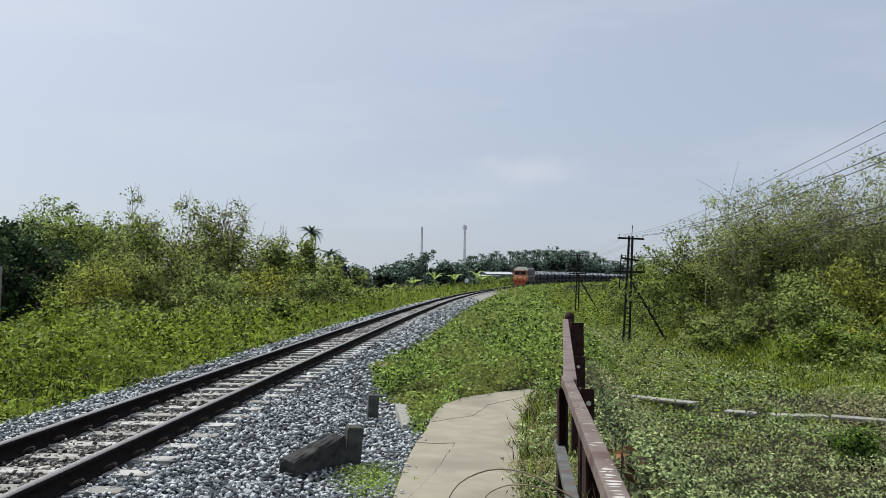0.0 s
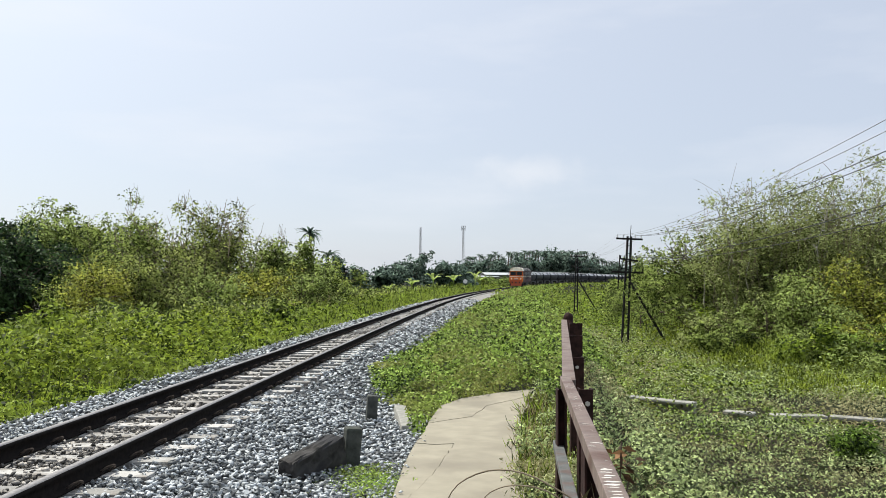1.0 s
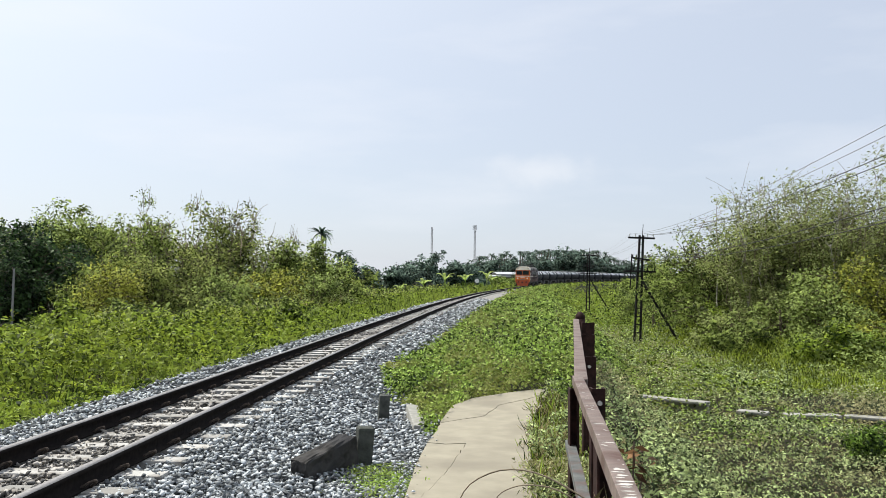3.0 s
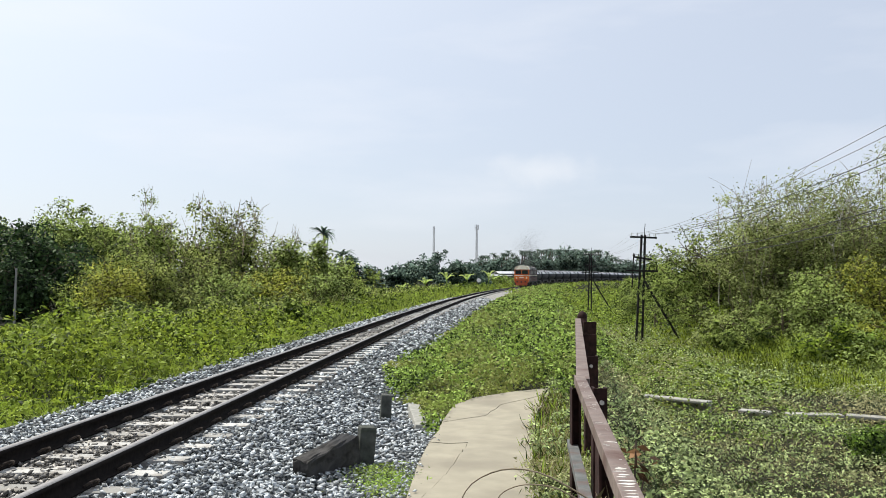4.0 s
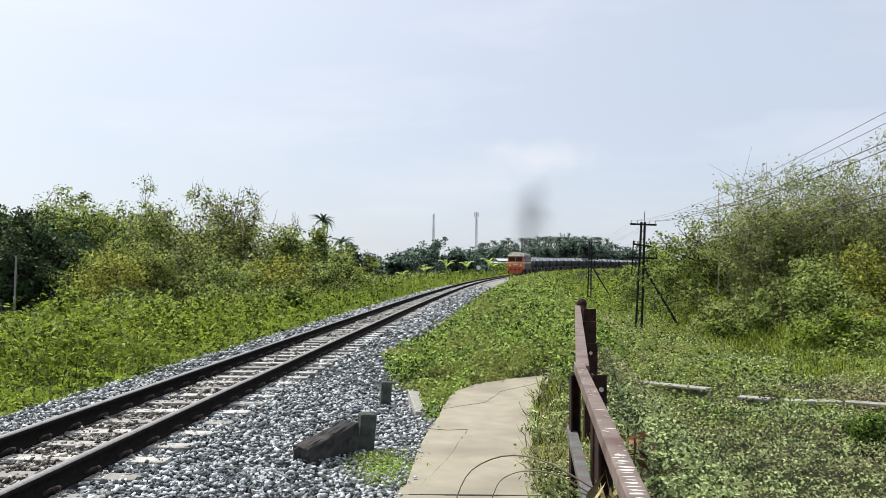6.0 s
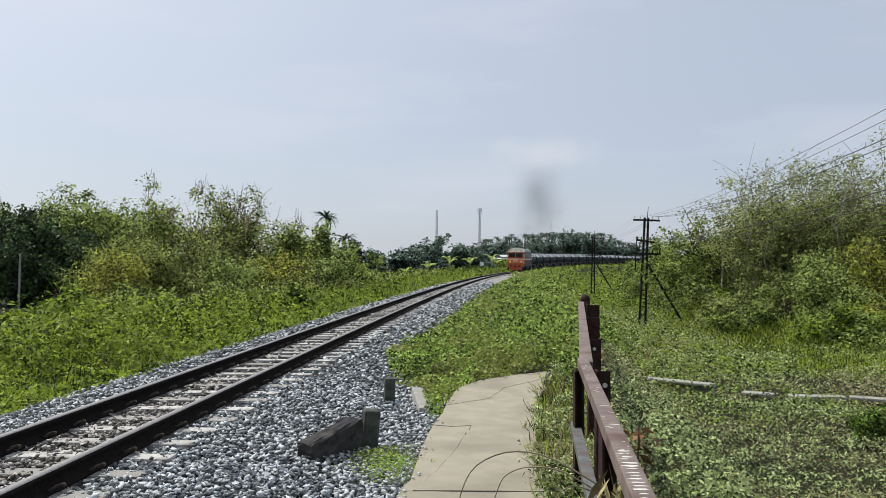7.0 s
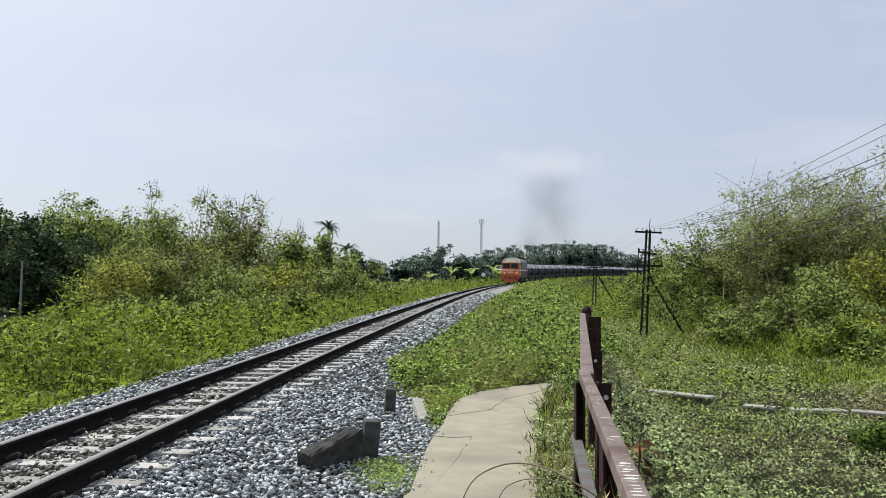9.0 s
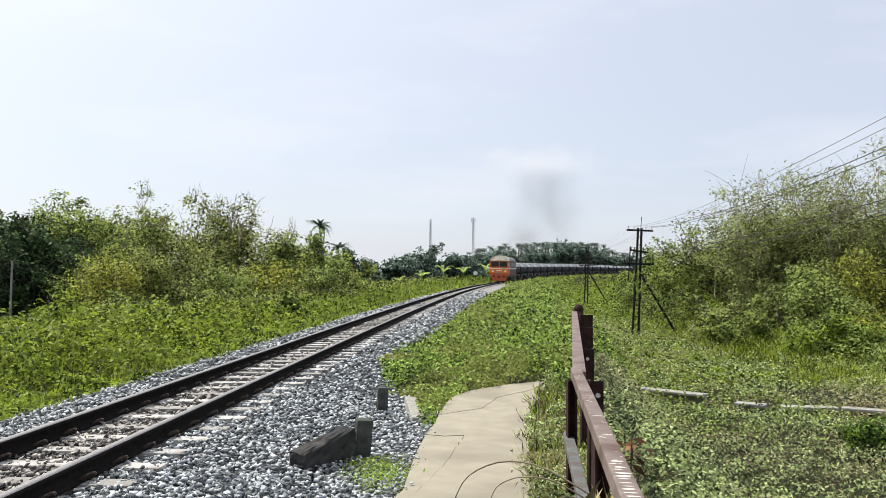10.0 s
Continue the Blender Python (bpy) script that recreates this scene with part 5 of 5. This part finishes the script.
def make_loco():
    """The front faces -y; the origin is on the rails below the front."""
    t = thing("diesel_locomotive", None, "orange diesel locomotive with a cream cab top", "locomotive")
    w = 1.4
    lower = [(-w, 0.95), (w, 0.95), (w, 1.95), (-w, 1.95)]
    band = [(-w - 0.006, 1.95), (w + 0.006, 1.95), (w + 0.006, 2.12), (-w - 0.006, 2.12)]
    upper = [(-w, 2.12), (w, 2.12), (w - 0.03, 3.2), (-w + 0.03, 3.2)]
    roof = [(-w + 0.02, 3.2), (w - 0.02, 3.2), (w - 0.14, 3.62), (0.8, 3.9), (0, 4.0), (-0.8, 3.9), (-w + 0.14, 3.62)]
    for name, outline, mat, lab in (("lower_body", lower, M_ORANGE, ""), ("waist_band", band, M_CREAM, "cream waist band"), ("upper_body", upper, M_ORANGE, "")):
        bm = bmesh.new()
        prism(bm, outline, 0.25, 0.62)
        front = part(name, bm, mat, t, lab)
        bm = bmesh.new()
        prism(bm, outline, 0.62, 15.6)
        part("side_panel", bm, M_CREAM if name == "waist_band" else M_SIDE, front, "" if name == "waist_band" else "dull maroon side")
    bm = bmesh.new()
    prism(bm, roof, 0.2, 2.6)
    part("cab_roof", bm, M_CREAM, t, "cream curved cab roof")
    bm = bmesh.new()
    prism(bm, [(x * 0.97, z - 0.06) for x, z in roof], 2.6, 15.5)
    part("roof", bm, M_LOCOROOF, t, "sooty grey roof")
    # the nose stands proud of the cab
    bm = bmesh.new()
    prism(bm, [(-1.3, 0.95), (1.3, 0.95), (1.36, 1.4), (1.36, 1.93), (-1.36, 1.93), (-1.36, 1.4)], 0.0, 0.3)
    part("nose", bm, M_ORANGE, t)
    for s in (-1, 1):
        fr = one_box("window_frame", (s * 0.63, 0.235, 2.68), (1.22, 0.06, 0.86), M_ORANGE, t, None, 0.02)
        one_box("windscreen", (s * 0.63, 0.2, 2.68), (1.12, 0.03, 0.74), M_GLASS, fr)
        one_rod("headlight", (s * 0.95, -0.07, 1.62), (s * 0.95, 0.02, 1.62), 0.15, M_LAMP, t, n=16)
        one_rod("buffer", (s * 0.75, -0.45, 0.9), (s * 0.75, 0.1, 0.9), 0.13, M_UNDER, t, n=12)
        door = one_box("cab_door", (s * 1.402, 2.0, 2.05), (0.03, 0.75, 1.95), M_SIDE, t)
        one_box("door_window", (s * 1.42, 2.0, 2.65), (0.02, 0.5, 0.55), M_GLASS, door)
        one_box("side_window", (s * 1.39, 1.05, 2.7), (0.06, 0.8, 0.66), M_GLASS, t)
        for k in range(7):
            one_box("vent", (s * 1.4, 4.6 + k * 1.45, 2.65), (0.04, 1.15, 0.75), M_LOCOROOF, t)
        one_box("fuel_tank", (s * 0.85, 7.8, 0.62), (0.9, 3.2, 0.6), M_UNDER, t, None, 0.06)
    one_rod("top_headlight", (0, 0.12, 3.42), (0, 0.24, 3.42), 0.16, M_LAMP, t, n=16)
    one_box("visor", (0, 0.1, 3.24), (2.72, 0.34, 0.09), M_CREAM, t, None, 0.02, "cream visor over the windscreens")
    one_box("window_band", (0, 0.228, 2.7), (2.6, 0.03, 0.98), M_REDOR, t)
    one_box("lower_band", (0, -0.012, 1.16), (2.62, 0.03, 0.34), M_REDOR, t, None, 0.0, "red-orange lower band")
    one_box("grille", (0, -0.012, 1.42), (0.9, 0.03, 0.14), M_LOCOROOF, t)
    for s in (-1, 1):
        one_box("step", (s * 1.15, 0.5, 0.45), (0.4, 0.35, 0.5), M_UNDER, t)
        one_rod("handrail", (s * 1.43, 1.5, 1.2), (s * 1.43, 1.5, 2.9), 0.03, M_CREAM, t, n=6)
    one_box("number_board", (0, -0.01, 1.72), (0.8, 0.02, 0.12), M_WHITE, t)
    one_box("buffer_beam", (0, 0.05, 0.82), (2.5, 0.28, 0.36), M_REDOR, t, None, 0.03)
    one_box("cowcatcher", (0, 0.0, 0.42), (2.2, 0.14, 0.46), M_REDOR, t, Matrix.Rotation(radians(-12), 4, "X"), 0.02)
    one_box("coupler", (0, -0.3, 0.85), (0.26, 0.5, 0.24), M_UNDER, t, None, 0.03)
    one_box("underframe", (0, 7.9, 0.84), (2.5, 15.0, 0.24), M_UNDER, t)
    one_rod("exhaust", (0, 6.2, 3.8), (0, 6.2, 4.15), 0.22, M_LOCOROOF, t, n=12)
    bogie(t, 3.4, 3)
    bogie(t, 12.4, 3)
    return t


WAGON = 12.6


def make_wagon():
    t = thing("tank_wagon", None, "sooty dark grey cylindrical tank wagon", "tank wagon", "tank wagons")
    bm = bmesh.new()
    L = 10.8
    prof = [(0.0, -L / 2 - 0.32), (0.5, -L / 2 - 0.27), (0.8, -L / 2 - 0.12), (0.98, -L / 2 + 0.05), (1.02, -L / 2 + 0.25)]
    prof = prof + [(r, -y) for r, y in reversed(prof)]
    n = 28
    rings = [[bm.verts.new((r * math.cos(2 * math.pi * k / n), y, 1.98 + r * math.sin(2 * math.pi * k / n))) for k in range(n)] for r, y in prof[1:-1]]
    for a, b in zip(rings, rings[1:]):
        for k in range(n):
            bm.faces.new((a[k], a[(k + 1) % n], b[(k + 1) % n], b[k]))
    bm.faces.new(rings[0])
    bm.faces.new(rings[-1])
    bmesh.ops.recalc_face_normals(bm, faces=bm.faces)
    part("tank", bm, M_TANK, t, smooth=True)
    for y in (-3.6, -1.2, 1.2, 3.6):
        bm = bmesh.new()
        bmesh.ops.create_cone(bm, cap_ends=False, segments=28, radius1=1.035, radius2=1.035, depth=0.12, matrix=Matrix.Translation((0, y, 1.98)) @ Matrix.Rotation(math.pi / 2, 4, "X"))
        part("strap", bm, M_UNDER, t)
    # added pale arcs stand in for sunlight on the tank's upper curve
    for y, long in ((-2.2, 5.6), (4.1, 2.2)):
        bm = bmesh.new()
        arc = [math.radians(22 + 136 * k / 14) for k in range(15)]
        outline = [(1.06 * math.cos(q), 1.98 + 1.06 * math.sin(q)) for q in arc] + [(1.0 * math.cos(q), 1.98 + 1.0 * math.sin(q)) for q in reversed(arc)]
        prism(bm, outline, y - long / 2, y + long / 2)
        part("highlight_plate", bm, M_TOPLIGHT, t, "pale plate added as the sunlit highlight on the tank's top")
    # the platform takes the same painted highlight colour
    one_box("platform", (0, 0, 3.1), (1.7, 1.3, 0.06), M_TOPLIGHT, t, None, 0.0, "platform round the manhole in the pale highlight colour")
    one_rod("manhole", (0, 0, 2.9), (0, 0, 3.25), 0.34, M_TANK, t, n=16)
    for s in (-1, 1):
        # walkways are white to add bright stripes to the painted top highlight
        one_box("walkway", (s * 0.46, 0, 3.03), (0.46, 8.5, 0.05), M_WHITE, t)
        one_box("sill", (s * 0.8, 0, 0.92), (0.18, 12.0, 0.26), M_UNDER, t)
        bogie(t, s * 4.1, 2, r=0.42)
        one_box("end_beam", (0, s * 5.9, 0.92), (2.3, 0.2, 0.3), M_UNDER, t)
        one_rod("rail_post", (s * 0.62, 0.9, 2.95), (s * 0.62, 0.9, 3.6), 0.03, M_UNDER, t, n=5)
    one_box("spine", (0, 0, 0.9), (0.4, 12.3, 0.3), M_UNDER, t)
    return t


ARC_Y = np.linspace(60, 459, 4000)
ARC_S = np.concatenate([[0], np.cumsum(np.hypot(np.diff(ARC_Y), np.diff(track_x(ARC_Y))))])


def on_line(s):
    """The place and heading on the line at the length s."""
    y = float(np.interp(s, ARC_S, ARC_Y))
    return float(track_x(y)), y, float(track_z(y))


def carried(s0, s1):
    """The pose of a body whose front is at s0 and whose rear is at s1, both in metres along the line."""
    x0, y0, z0 = on_line(s0)
    x1, y1, z1 = on_line(s1)
    return pose(x0, y0, z0, math.degrees(math.atan2(z1 - z0, math.hypot(x1 - x0, y1 - y0))), 0, -math.degrees(math.atan2(x1 - x0, y1 - y0)))


def train_front(t):
    """How far along the line the train's front is at t seconds; it gathers speed."""
    return float(np.interp(182.2 - 4.35 * t - 0.09 * t * t, ARC_Y, ARC_S))


loco = make_loco()
wagon = make_wagon()
wagons = [wagon] + [copy_thing(wagon, pose(0, 0, 0)) for _ in range(15)]


# ---- smoke ----
def make_puff(seed, radius):
    """A soft cloud of soot flakes, densest in its middle."""
    rng = np.random.default_rng(seed)
    n = 5000
    c = rng.normal(size=(n, 3))
    c = np.clip(c, -2.6, 2.6) * radius * np.array([0.8, 1.7, 0.8])
    a, b = rng.normal(size=(2, n, 3)) * 0.0155
    v = np.stack([c, c + a, c + b], 1).reshape(-1, 3)
    ob = raw("smoke_puff", v, np.arange(n * 3).reshape(-1, 3), M_SMOKE)
    return tagged(ob, "thin dark diesel smoke above the locomotive", "smoke", "exhaust smoke", "stuff")


def exhaust(t):
    x, y, z = on_line(train_front(t) + 6.2)
    return np.array([x, y, z + 2.4])


def heading(t):
    x0, y0, _ = on_line(train_front(t))
    x1, y1, _ = on_line(train_front(t) + 12)
    return -math.degrees(math.atan2(x1 - x0, y1 - y0))


PUFFS = [(make_puff(300 + k, 1.34), 3.3 + 0.052 * k) for k in range(40)] + [(make_puff(340 + k, 1.0), 6.6 + 0.55 * k) for k in range(5)]


def drift(te, t, rng):
    """Where a puff that left the exhaust at te is at t: it rises, slows, spreads and drifts."""
    tilt, up, side, back, twist = rng
    dt = t - te
    g = 1 - math.exp(-dt / 1.3)
    w = min(1.0, (dt / 6.8) ** 0.85)
    return exhaust(te) + np.array([side * w + 0.9 * dt, back * w, 1.0 + up * g + 0.1 * dt])


def motions():
    rng = np.random.default_rng(9)
    lot = rng.permutation(len(PUFFS))
    for k, (puff, te) in enumerate(PUFFS):
        thin = k >= 40
        way = (rng.uniform(-1, 1), (7.5 if thin else 13.8) * (0.3 + 0.9 * (lot[k] * 0.5698 % 1)), (2 * (lot[k] * 0.7549 % 1) - 1) * (0.6 if thin else 5.4), rng.normal(0, 1.5), rng.uniform(-1, 1))
        rows = []
        for i in range(41):
            t = i * 0.25
            p = exhaust(t) if t <= te else drift(te, t, way)
            turn = 85 * (1 - math.exp(-max(0.0, t - te) / 0.8))
            rows.append((t, pose(*p, turn * way[0], 0, heading(min(t, te)) + turn * way[4])))
        walk(puff, rows)
    times = [k * 0.5 for k in range(21)]
    walk(loco, [(t, carried(train_front(t), train_front(t) + 15.6)) for t in times])
    for k, w in enumerate(wagons):
        lead = 16.4 + k * WAGON
        walk(w, [(t, carried(train_front(t) + lead + WAGON / 2 - 4.0, train_front(t) + lead + WAGON / 2 + 4.0) @ pose(0, 4.0, 0)) for t in times])


make_ground()
make_track()
make_path()
make_kerbs()
make_railing()
make_poles()
make_drain_edge()
make_covers()
make_left_trees()
make_right_trees()
make_far()
make_dry_stems()
make_ballast()
motions()
